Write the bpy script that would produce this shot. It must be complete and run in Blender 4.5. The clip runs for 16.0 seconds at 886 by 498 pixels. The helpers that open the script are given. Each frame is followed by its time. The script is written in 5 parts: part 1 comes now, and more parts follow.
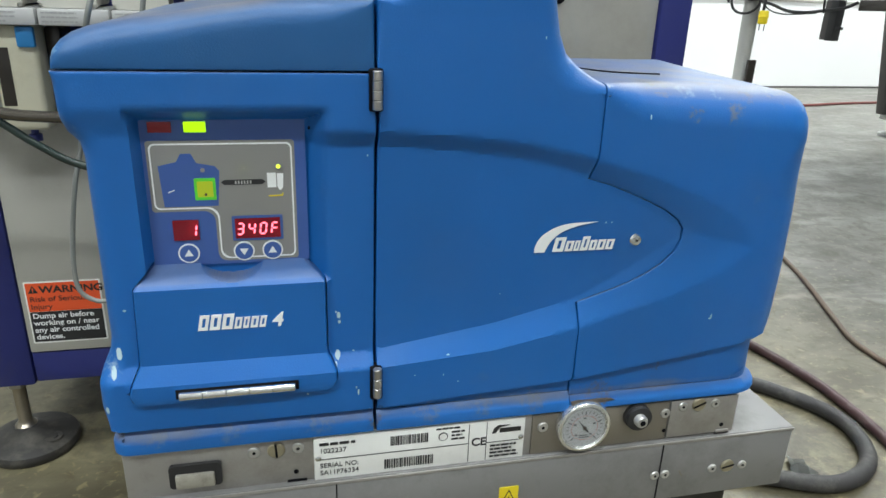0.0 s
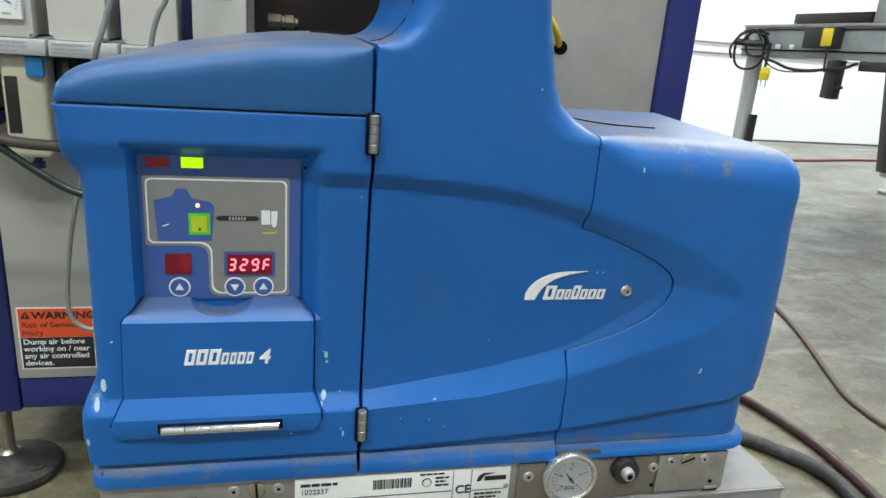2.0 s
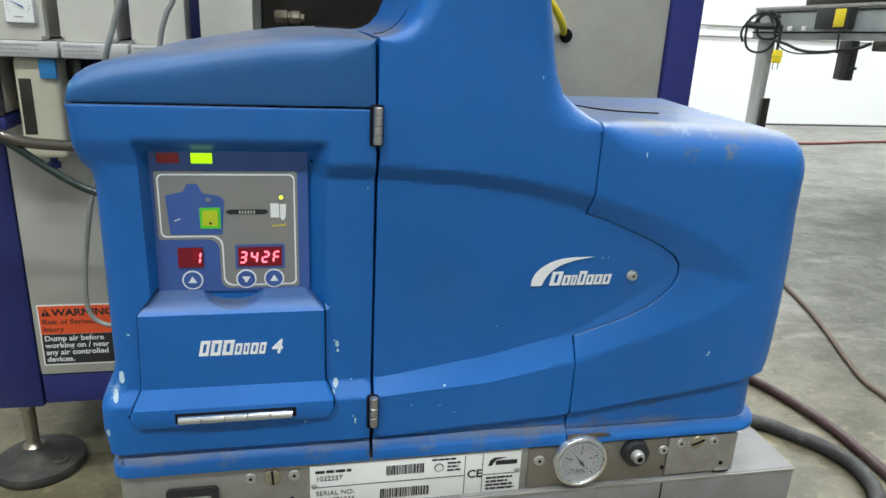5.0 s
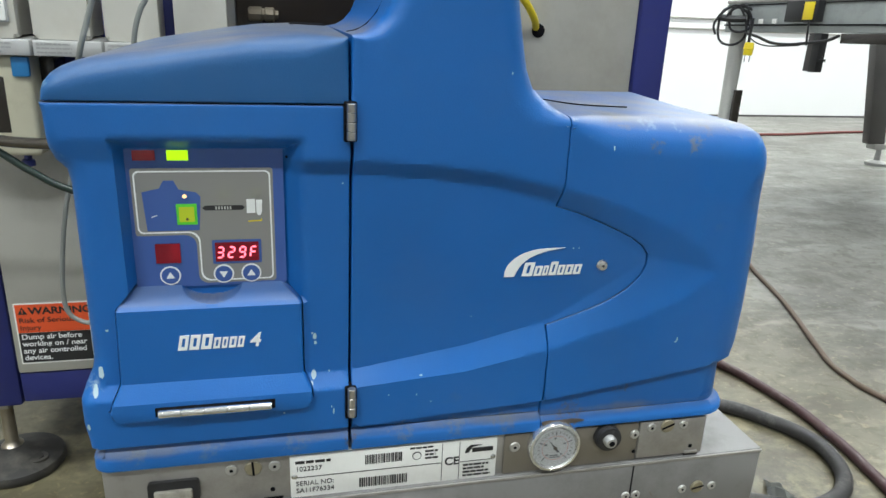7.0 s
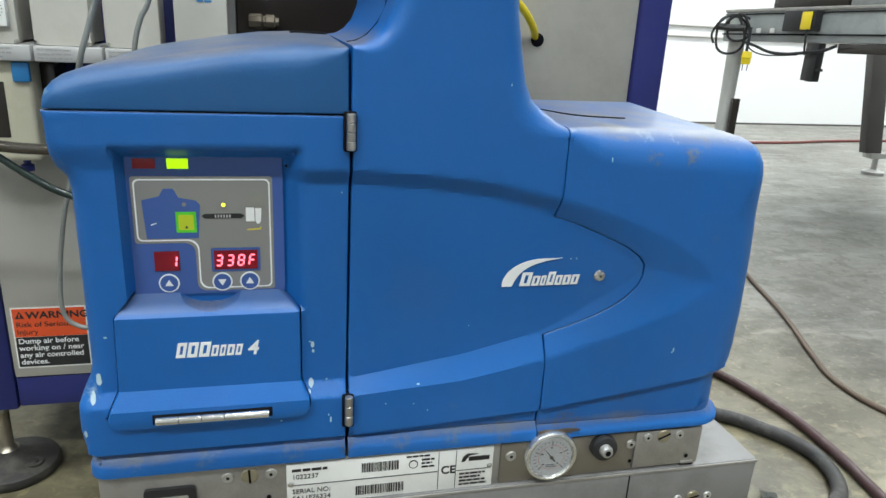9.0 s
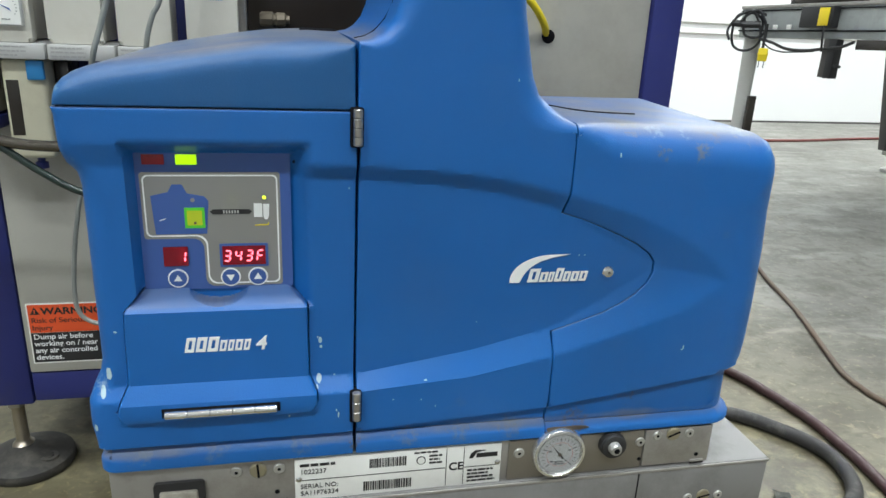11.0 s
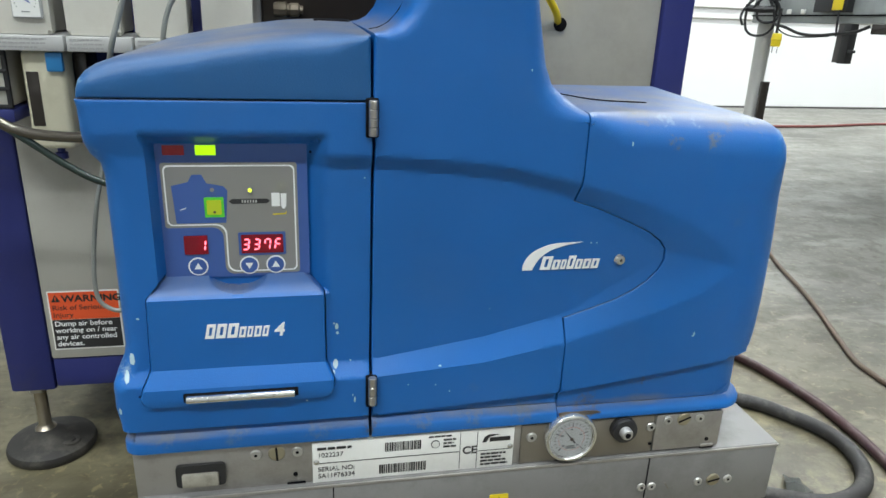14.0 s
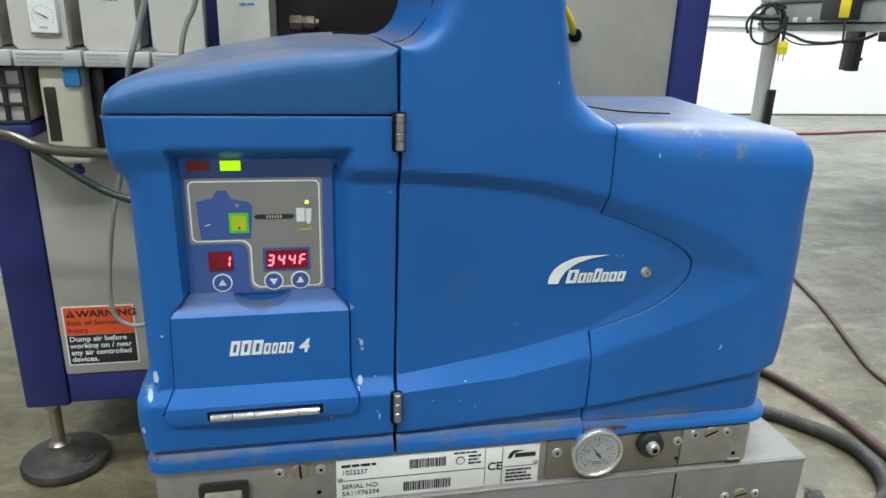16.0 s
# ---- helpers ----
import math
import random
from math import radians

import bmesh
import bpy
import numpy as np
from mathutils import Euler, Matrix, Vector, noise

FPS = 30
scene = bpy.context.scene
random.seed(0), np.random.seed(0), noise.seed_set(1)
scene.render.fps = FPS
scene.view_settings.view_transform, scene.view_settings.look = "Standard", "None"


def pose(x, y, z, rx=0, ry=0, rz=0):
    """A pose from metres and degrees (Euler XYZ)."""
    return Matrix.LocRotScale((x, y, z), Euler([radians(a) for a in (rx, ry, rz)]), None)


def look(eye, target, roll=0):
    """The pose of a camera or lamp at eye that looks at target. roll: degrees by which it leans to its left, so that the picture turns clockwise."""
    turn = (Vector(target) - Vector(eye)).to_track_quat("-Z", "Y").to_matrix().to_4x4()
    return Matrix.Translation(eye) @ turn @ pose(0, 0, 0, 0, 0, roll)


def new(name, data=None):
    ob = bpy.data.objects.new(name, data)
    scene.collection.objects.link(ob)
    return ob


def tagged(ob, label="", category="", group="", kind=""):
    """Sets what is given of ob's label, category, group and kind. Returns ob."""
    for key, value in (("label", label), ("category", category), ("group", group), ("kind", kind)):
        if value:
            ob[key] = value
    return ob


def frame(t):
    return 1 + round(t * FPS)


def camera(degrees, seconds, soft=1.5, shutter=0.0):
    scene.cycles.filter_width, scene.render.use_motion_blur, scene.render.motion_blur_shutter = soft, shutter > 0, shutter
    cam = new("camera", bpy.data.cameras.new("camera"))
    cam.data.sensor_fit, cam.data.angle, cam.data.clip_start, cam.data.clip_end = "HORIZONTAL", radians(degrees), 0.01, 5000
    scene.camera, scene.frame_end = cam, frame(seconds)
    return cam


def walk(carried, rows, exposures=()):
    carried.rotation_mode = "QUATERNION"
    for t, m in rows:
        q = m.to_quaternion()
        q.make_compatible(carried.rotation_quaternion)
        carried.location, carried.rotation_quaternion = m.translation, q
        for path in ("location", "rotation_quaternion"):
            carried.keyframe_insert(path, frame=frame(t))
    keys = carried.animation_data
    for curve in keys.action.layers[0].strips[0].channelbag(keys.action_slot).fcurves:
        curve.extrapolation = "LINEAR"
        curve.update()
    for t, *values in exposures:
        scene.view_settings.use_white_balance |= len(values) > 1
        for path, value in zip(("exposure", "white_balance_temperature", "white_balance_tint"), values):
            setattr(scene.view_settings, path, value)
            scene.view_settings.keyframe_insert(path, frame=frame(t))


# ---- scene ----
cam = camera(65.2, 16.0)
PATH = [
    (0, (0.005, 0.05, 1.006), (0.438, 1.868, 0.295), 2.1),
    (0.5, (0.008, 0.044, 1.013), (0.459, 1.874, 0.344), 3.5),
    (1, (0.01, 0.045, 1.011), (0.465, 1.884, 0.368), 4.0),
    (1.5, (0.01, 0.048, 1.01), (0.458, 1.895, 0.387), 4.2),
    (2, (0.011, 0.048, 1.01), (0.444, 1.904, 0.405), 4.3),
    (2.5, (0.009, 0.045, 1.012), (0.423, 1.907, 0.41), 4.3),
    (3, (0.009, 0.047, 1.01), (0.406, 1.912, 0.405), 4.0),
    (3.5, (0.01, 0.046, 1.008), (0.387, 1.913, 0.397), 3.5),
    (4, (0.014, 0.045, 1.008), (0.382, 1.911, 0.389), 2.8),
    (6.5, (0.016, 0.029, 1.014), (0.451, 1.874, 0.376), 2.7),
    (7, (0.017, 0.028, 1.013), (0.463, 1.869, 0.37), 2.5),
    (7.5, (0.016, 0.029, 1.015), (0.47, 1.866, 0.368), 2.8),
    (8, (0.016, 0.028, 1.017), (0.481, 1.866, 0.379), 3.4),
    (10.5, (0.017, 0.027, 1.016), (0.447, 1.875, 0.386), 2.3),
    (11, (0.021, 0.026, 1.015), (0.434, 1.878, 0.38), 2.7),
    (11.5, (0.022, 0.025, 1.015), (0.423, 1.877, 0.375), 2.4),
    (12, (0.021, 0.022, 1.013), (0.414, 1.873, 0.365), 1.7),
    (12.5, (0.02, 0.02, 1.013), (0.406, 1.868, 0.351), 1.2),
    (13, (0.018, 0.019, 1.015), (0.399, 1.865, 0.345), 1.0),
    (13.5, (0.016, 0.021, 1.017), (0.401, 1.863, 0.342), 1.7),
    (14, (0.017, 0.019, 1.018), (0.399, 1.864, 0.348), 2.3),
    (14.5, (0.016, 0.016, 1.019), (0.399, 1.863, 0.356), 1.8),
    (15, (0.016, 0.012, 1.021), (0.398, 1.862, 0.366), 1.3),
    (15.5, (0.018, 0.009, 1.024), (0.402, 1.862, 0.375), 1.0),
    (16, (0.002, 0.028, 1.019), (0.378, 1.884, 0.374), 1.8),
]
walk(cam, [(t, look(eye, target, roll)) for t, eye, target, roll in PATH])

# ---- world and light ----
world = bpy.data.worlds.new("hall_air")
scene.world = world
world.use_nodes = True
wbg = world.node_tree.nodes["Background"]
wbg.inputs["Color"].default_value = (0.80, 0.88, 1.0, 1)
wbg.inputs["Strength"].default_value = 0.16
scene.view_settings.exposure = 0.0


def ceiling_lamp(x, y, z, sx, sy, watts, aim=0.0):
    """The light of one ceiling fixture, aimed down, or by so many metres towards +y at the floor."""
    d = bpy.data.lights.new("ceiling_light_lamp", "AREA")
    d.shape, d.size, d.size_y, d.energy = "RECTANGLE", sx, sy, watts
    d.color = (0.91, 0.985, 1.0)
    ob = new("ceiling_light_lamp", d)
    ob.matrix_world = look((x, y, z), (x, y + aim, z - 1))
    return ob


FLOOR = 0.46          # height of the hall's floor
CEIL = FLOOR + 4.6
WALL_FILL_ROW = (1.6, 3.4, 5.2)
FIXTURES = [(x, y) for x in (-2.2, 0.6, 3.4) for y in (-2.4, 0.2)]
LAMP_WATTS = {(-2.2, -2.4): 142, (0.6, -2.4): 72, (3.4, -2.4): 20, (-2.2, 0.2): 66, (0.6, 0.2): 88, (3.4, 0.2): 30}
for fx, fy in FIXTURES:
    ceiling_lamp(fx, fy, CEIL - 0.16, 1.5, 0.30, LAMP_WATTS[fx, fy])
# unseen extra row, added only to brighten the north wall
for fx in WALL_FILL_ROW:
    ceiling_lamp(fx, 2.95, CEIL - 0.20, 1.5, 0.30, 215, 1.2)

# ---- materials ----


def material(name, color, rough=0.5, metal=0.0, vary=0.12, scale=8.0, bump=0.0, bscale=300.0, dirt=None, dirt_amount=0.0,
             dirt_scale=14.0, coat=0.0, spec=0.5):
    """A painted, plastic or metal surface: broad and fine variation of colour and gloss, fine relief, optional dirt."""
    m = bpy.data.materials.new(name)
    m.use_nodes = True
    nt = m.node_tree
    b = nt.nodes["Principled BSDF"]
    tc = nt.nodes.new("ShaderNodeTexCoord")
    n1 = nt.nodes.new("ShaderNodeTexNoise")
    n1.inputs["Scale"].default_value, n1.inputs["Detail"].default_value = scale, 6
    nt.links.new(tc.outputs["Object"], n1.inputs["Vector"])
    mix = nt.nodes.new("ShaderNodeMix")
    mix.data_type = "RGBA"
    mix.inputs["A"].default_value = (*[c * (1 - vary) for c in color], 1)
    mix.inputs["B"].default_value = (*[min(1, c * (1 + vary)) for c in color], 1)
    nt.links.new(n1.outputs["Fac"], mix.inputs["Factor"])
    out = mix.outputs["Result"]
    if dirt:
        n2 = nt.nodes.new("ShaderNodeTexNoise")
        n2.inputs["Scale"].default_value, n2.inputs["Detail"].default_value = dirt_scale, 9
        n2.inputs["Roughness"].default_value = 0.7
        nt.links.new(tc.outputs["Object"], n2.inputs["Vector"])
        ramp = nt.nodes.new("ShaderNodeMapRange")
        ramp.inputs["From Min"].default_value, ramp.inputs["From Max"].default_value = 0.5, 0.75
        ramp.inputs["To Max"].default_value = dirt_amount
        nt.links.new(n2.outputs["Fac"], ramp.inputs["Value"])
        mix2 = nt.nodes.new("ShaderNodeMix")
        mix2.data_type = "RGBA"
        mix2.inputs["B"].default_value = (*dirt, 1)
        nt.links.new(ramp.outputs["Result"], mix2.inputs["Factor"])
        nt.links.new(out, mix2.inputs["A"])
        out = mix2.outputs["Result"]
    nt.links.new(out, b.inputs["Base Color"])
    rr = nt.nodes.new("ShaderNodeMapRange")
    rr.inputs["To Min"].default_value, rr.inputs["To Max"].default_value = rough * 0.8, min(1, rough * 1.2)
    nt.links.new(n1.outputs["Fac"], rr.inputs["Value"])
    nt.links.new(rr.outputs["Result"], b.inputs["Roughness"])
    b.inputs["Metallic"].default_value = metal
    b.inputs["Specular IOR Level"].default_value = spec
    b.inputs["Coat Weight"].default_value = coat
    if bump:
        n3 = nt.nodes.new("ShaderNodeTexNoise")
        n3.inputs["Scale"].default_value, n3.inputs["Detail"].default_value = bscale, 3
        nt.links.new(tc.outputs["Object"], n3.inputs["Vector"])
        bp = nt.nodes.new("ShaderNodeBump")
        bp.inputs["Strength"].default_value, bp.inputs["Distance"].default_value = bump, 0.001
        nt.links.new(n3.outputs["Fac"], bp.inputs["Height"])
        nt.links.new(bp.outputs["Normal"], b.inputs["Normal"])
    return m


def glow(name, color, strength, base=(0.02, 0.02, 0.02)):
    """The lit face of a lamp."""
    m = bpy.data.materials.new(name)
    m.use_nodes = True
    b = m.node_tree.nodes["Principled BSDF"]
    b.inputs["Base Color"].default_value = (*base, 1)
    b.inputs["Emission Color"].default_value = (*color, 1)
    b.inputs["Emission Strength"].default_value = strength
    return m


def blue_plastic(name, colour=(0.004, 0.111, 0.390)):
    """Blue moulded cover: pebbled satin paint, pale dust lying on upward faces, rubbed brown grime, small pale scratches."""
    m = material(name, colour, 0.42, vary=0.16, scale=7, bump=0.13, bscale=900)
    nt = m.node_tree
    b = nt.nodes["Principled BSDF"]
    base = b.inputs["Base Color"].links[0].from_socket
    tc = nt.nodes.new("ShaderNodeTexCoord")
    geo = nt.nodes.new("ShaderNodeNewGeometry")
    sep = nt.nodes.new("ShaderNodeSeparateXYZ")
    nt.links.new(geo.outputs["Normal"], sep.inputs[0])
    up = nt.nodes.new("ShaderNodeMapRange")
    up.inputs["From Min"].default_value, up.inputs["From Max"].default_value = 0.62, 1.0
    nt.links.new(sep.outputs["Z"], up.inputs["Value"])
    n = nt.nodes.new("ShaderNodeTexNoise")
    n.inputs["Scale"].default_value, n.inputs["Detail"].default_value = 22, 8
    nt.links.new(tc.outputs["Object"], n.inputs["Vector"])
    nr = nt.nodes.new("ShaderNodeMapRange")
    nr.inputs["From Min"].default_value, nr.inputs["From Max"].default_value = 0.35, 0.7
    nr.inputs["To Min"].default_value, nr.inputs["To Max"].default_value = 0.38, 0.95
    nt.links.new(n.outputs["Fac"], nr.inputs["Value"])
    mul = nt.nodes.new("ShaderNodeMath")
    mul.operation = "MULTIPLY"
    nt.links.new(up.outputs["Result"], mul.inputs[0])
    nt.links.new(nr.outputs["Result"], mul.inputs[1])
    mx = nt.nodes.new("ShaderNodeMix")
    mx.data_type = "RGBA"
    mx.inputs["B"].default_value = (0.19, 0.185, 0.19, 1)
    nt.links.new(mul.outputs[0], mx.inputs["Factor"])
    nt.links.new(base, mx.inputs["A"])
    # fine pale scratches and specks
    v = nt.nodes.new("ShaderNodeTexNoise")
    v.inputs["Scale"].default_value, v.inputs["Detail"].default_value = 70, 10
    v.inputs["Roughness"].default_value = 0.75
    nt.links.new(tc.outputs["Object"], v.inputs["Vector"])
    vr = nt.nodes.new("ShaderNodeMapRange")
    vr.inputs["From Min"].default_value, vr.inputs["From Max"].default_value = 0.70, 0.76
    vr.inputs["To Max"].default_value = 0.35
    nt.links.new(v.outputs["Fac"], vr.inputs["Value"])
    mx2 = nt.nodes.new("ShaderNodeMix")
    mx2.data_type = "RGBA"
    mx2.inputs["B"].default_value = (0.25, 0.36, 0.5, 1)
    nt.links.new(vr.outputs["Result"], mx2.inputs["Factor"])
    nt.links.new(mx.outputs["Result"], mx2.inputs["A"])
    last = mx2.outputs["Result"]
    # brown rubbed stains at a few worn places
    fine = nt.nodes.new("ShaderNodeTexNoise")
    fine.inputs["Scale"].default_value, fine.inputs["Detail"].default_value, fine.inputs["Roughness"].default_value = 170, 8, 0.75
    nt.links.new(tc.outputs["Object"], fine.inputs["Vector"])
    for place, size, col, amount in STAINS:
        dist = nt.nodes.new("ShaderNodeVectorMath")
        dist.operation = "DISTANCE"
        dist.inputs[1].default_value = place
        nt.links.new(tc.outputs["Object"], dist.inputs[0])
        fall = nt.nodes.new("ShaderNodeMapRange")
        fall.inputs["From Min"].default_value, fall.inputs["From Max"].default_value = size, size * 0.2
        fall.inputs["To Min"].default_value, fall.inputs["To Max"].default_value = -0.30, 0.12
        nt.links.new(dist.outputs["Value"], fall.inputs["Value"])
        add = nt.nodes.new("ShaderNodeMath")
        nt.links.new(fall.outputs["Result"], add.inputs[0])
        nt.links.new(fine.outputs["Fac"], add.inputs[1])
        edge = nt.nodes.new("ShaderNodeMapRange")
        edge.inputs["From Min"].default_value, edge.inputs["From Max"].default_value = 0.56, 0.68
        edge.inputs["To Max"].default_value = amount
        nt.links.new(add.outputs[0], edge.inputs["Value"])
        mx3 = nt.nodes.new("ShaderNodeMix")
        mx3.data_type = "RGBA"
        mx3.inputs["B"].default_value = (*col, 1)
        nt.links.new(edge.outputs["Result"], mx3.inputs["Factor"])
        nt.links.new(last, mx3.inputs["A"])
        last = mx3.outputs["Result"]
    # grey grime caught in the groove over the skirt
    pos = nt.nodes.new("ShaderNodeSeparateXYZ")
    nt.links.new(tc.outputs["Object"], pos.inputs[0])
    off = nt.nodes.new("ShaderNodeMath")
    off.operation = "SUBTRACT"
    off.inputs[1].default_value = 0.7150
    nt.links.new(pos.outputs["Z"], off.inputs[0])
    size = nt.nodes.new("ShaderNodeMath")
    size.operation = "ABSOLUTE"
    nt.links.new(off.outputs[0], size.inputs[0])
    band = nt.nodes.new("ShaderNodeMapRange")
    band.inputs["From Min"].default_value, band.inputs["From Max"].default_value = 0.007, 0.001
    band.inputs["To Min"].default_value, band.inputs["To Max"].default_value = -0.25, 0.10
    nt.links.new(size.outputs[0], band.inputs["Value"])
    tot = nt.nodes.new("ShaderNodeMath")
    nt.links.new(band.outputs["Result"], tot.inputs[0])
    nt.links.new(n.outputs["Fac"], tot.inputs[1])
    cutoff = nt.nodes.new("ShaderNodeMapRange")
    cutoff.inputs["From Min"].default_value, cutoff.inputs["From Max"].default_value, cutoff.inputs["To Max"].default_value = 0.45, 0.70, 0.55
    nt.links.new(tot.outputs[0], cutoff.inputs["Value"])
    mx4 = nt.nodes.new("ShaderNodeMix")
    mx4.data_type = "RGBA"
    mx4.inputs["B"].default_value = (0.15, 0.15, 0.15, 1)
    nt.links.new(cutoff.outputs["Result"], mx4.inputs["Factor"])
    nt.links.new(last, mx4.inputs["A"])
    last = mx4.outputs["Result"]
    # thin dust film in broad drifts, and fine pale specks
    film = nt.nodes.new("ShaderNodeTexNoise")
    film.inputs["Scale"].default_value, film.inputs["Detail"].default_value, film.inputs["Roughness"].default_value = 9, 10, 0.68
    nt.links.new(tc.outputs["Object"], film.inputs["Vector"])
    for tex, lo, hi, amount, col in ((film, 0.48, 0.75, 0.09, (0.14, 0.20, 0.28)), (fine, 0.70, 0.76, 0.5, (0.22, 0.33, 0.46))):
        cut = nt.nodes.new("ShaderNodeMapRange")
        cut.inputs["From Min"].default_value, cut.inputs["From Max"].default_value, cut.inputs["To Max"].default_value = lo, hi, amount
        nt.links.new(tex.outputs["Fac"], cut.inputs["Value"])
        mx5 = nt.nodes.new("ShaderNodeMix")
        mx5.data_type = "RGBA"
        mx5.inputs["B"].default_value = (*col, 1)
        nt.links.new(cut.outputs["Result"], mx5.inputs["Factor"])
        nt.links.new(last, mx5.inputs["A"])
        last = mx5.outputs["Result"]
    nt.links.new(last, b.inputs["Base Color"])
    return m


# worn places of the covers: place, reach, colour, strength
STAINS = [((0.225 + 0.024 * k, 0.480 + 0.006 * (k % 2), 0.938 + 0.004 * (k % 3)), 0.021, ((0.24, 0.36, 0.50), (0.17, 0.14, 0.10))[k % 3 == 1], 0.40) for k in range(7)]
STAINS += [((0.309, 0.476, 0.930), 0.024, (0.19, 0.17, 0.09), 0.55), ((0.278, 0.475, 0.930), 0.018, (0.16, 0.14, 0.09), 0.55), ((0.245, 0.500, 0.948), 0.024, (0.15, 0.12, 0.09), 0.6), ((0.29, 0.500, 0.946), 0.030, (0.15, 0.13, 0.10), 0.5), ((0.355, 0.50, 0.942), 0.03, (0.17, 0.14, 0.10), 0.6), ((0.255, 0.485, 0.945), 0.030, (0.16, 0.16, 0.15), 0.4), ((0.345, 0.490, 0.936), 0.034, (0.19, 0.17, 0.13), 0.45),
          ((0.215, 0.476, 0.950), 0.012, (0.3, 0.38, 0.45), 0.7), ((-0.116, 0.475, 0.92), 0.018, (0.20, 0.34, 0.46), 0.45), ((-0.116, 0.477, 0.965), 0.012, (0.20, 0.34, 0.48), 0.5),
          ((-0.112, 0.475, 0.77), 0.022, (0.35, 0.46, 0.52), 0.5), ((0.060, 0.472, 0.712), 0.018, (0.10, 0.07, 0.04), 0.8), 
          ((0.20, 0.49, 0.955), 0.02, (0.11, 0.10, 0.10), 0.7),
          ((0.30, 0.56, 0.95), 0.09, (0.20, 0.19, 0.18), 0.5), ((0.28, 0.474, 0.730), 0.02, (0.06, 0.07, 0.09), 0.6),
          ((-0.09, 0.474, 0.712), 0.024, (0.13, 0.17, 0.21), 0.4), ((-0.04, 0.474, 0.712), 0.024, (0.13, 0.17, 0.21), 0.4), ((0.02, 0.474, 0.712), 0.026, (0.13, 0.16, 0.19), 0.4), ((0.10, 0.474, 0.713), 0.028, (0.13, 0.15, 0.17), 0.5), ((0.14, 0.474, 0.714), 0.028, (0.12, 0.14, 0.15), 0.5), ((0.18, 0.474, 0.714), 0.028, (0.12, 0.13, 0.14), 0.5), ((0.235, 0.474, 0.715), 0.032, (0.10, 0.085, 0.06), 0.6)]


def concrete(name):
    """Worn power-trowelled floor: pale and dark drifts, long smears, fine grit."""
    m = material(name, (0.150, 0.146, 0.130), 0.46, vary=0.25, scale=2.8, bump=0.35, bscale=45, dirt=(0.060, 0.056, 0.046), dirt_amount=0.8, dirt_scale=5.5)
    nt = m.node_tree
    b = nt.nodes["Principled BSDF"]
    base = b.inputs["Base Color"].links[0].from_socket
    tc = nt.nodes.new("ShaderNodeTexCoord")
    last = base
    for turn, squeeze, scale, lo, hi, col, amount in ((0.9, (1, 2.2, 1), 1.9, 0.50, 0.66, (0.27, 0.265, 0.245), 0.7), (-0.5, (1, 2.6, 1), 2.3, 0.53, 0.66, (0.055, 0.053, 0.046), 0.65), (-0.12, (0.6, 2.0, 1), 2.6, 0.53, 0.66, (0.055, 0.052, 0.045), 0.62), (0.35, (0.6, 2.4, 1), 4.5, 0.54, 0.66, (0.30, 0.295, 0.27), 0.6), (0.2, (1, 1, 1), 30, 0.50, 0.66, (0.070, 0.062, 0.044), 0.7), (0.2, (1, 1, 1), 80, 0.56, 0.66, (0.27, 0.25, 0.20), 0.6), (0.7, (1, 1, 1), 11, 0.52, 0.64, (0.06, 0.055, 0.042), 0.55)):
        mp = nt.nodes.new("ShaderNodeMapping")
        mp.inputs["Rotation"].default_value = (0, 0, turn)
        mp.inputs["Scale"].default_value = squeeze
        nt.links.new(tc.outputs["Object"], mp.inputs["Vector"])
        n = nt.nodes.new("ShaderNodeTexNoise")
        n.inputs["Scale"].default_value, n.inputs["Detail"].default_value, n.inputs["Roughness"].default_value = scale, 9, 0.62
        n.inputs["Distortion"].default_value = 0.6
        nt.links.new(mp.outputs["Vector"], n.inputs["Vector"])
        r = nt.nodes.new("ShaderNodeMapRange")
        r.inputs["From Min"].default_value, r.inputs["From Max"].default_value, r.inputs["To Max"].default_value = lo, hi, amount
        nt.links.new(n.outputs["Fac"], r.inputs["Value"])
        mx = nt.nodes.new("ShaderNodeMix")
        mx.data_type = "RGBA"
        mx.inputs["B"].default_value = (*col, 1)
        nt.links.new(r.outputs["Result"], mx.inputs["Factor"])
        nt.links.new(last, mx.inputs["A"])
        last = mx.outputs["Result"]
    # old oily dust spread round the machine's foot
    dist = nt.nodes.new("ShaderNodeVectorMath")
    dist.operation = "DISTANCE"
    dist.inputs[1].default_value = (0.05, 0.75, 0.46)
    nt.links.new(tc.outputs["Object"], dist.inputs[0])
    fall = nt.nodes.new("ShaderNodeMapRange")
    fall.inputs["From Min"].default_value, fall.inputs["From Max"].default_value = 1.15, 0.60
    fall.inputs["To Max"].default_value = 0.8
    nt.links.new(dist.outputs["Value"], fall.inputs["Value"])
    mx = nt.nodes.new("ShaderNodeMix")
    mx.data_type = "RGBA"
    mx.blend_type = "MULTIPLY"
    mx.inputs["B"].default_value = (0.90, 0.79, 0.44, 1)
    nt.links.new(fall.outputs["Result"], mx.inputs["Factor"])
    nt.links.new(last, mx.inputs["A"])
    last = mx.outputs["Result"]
    # ragged dark patches: grease, and shade painted under the cabinet and beside the melter
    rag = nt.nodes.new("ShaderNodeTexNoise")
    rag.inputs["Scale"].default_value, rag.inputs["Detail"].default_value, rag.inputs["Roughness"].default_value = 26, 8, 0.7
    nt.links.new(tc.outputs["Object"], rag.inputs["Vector"])
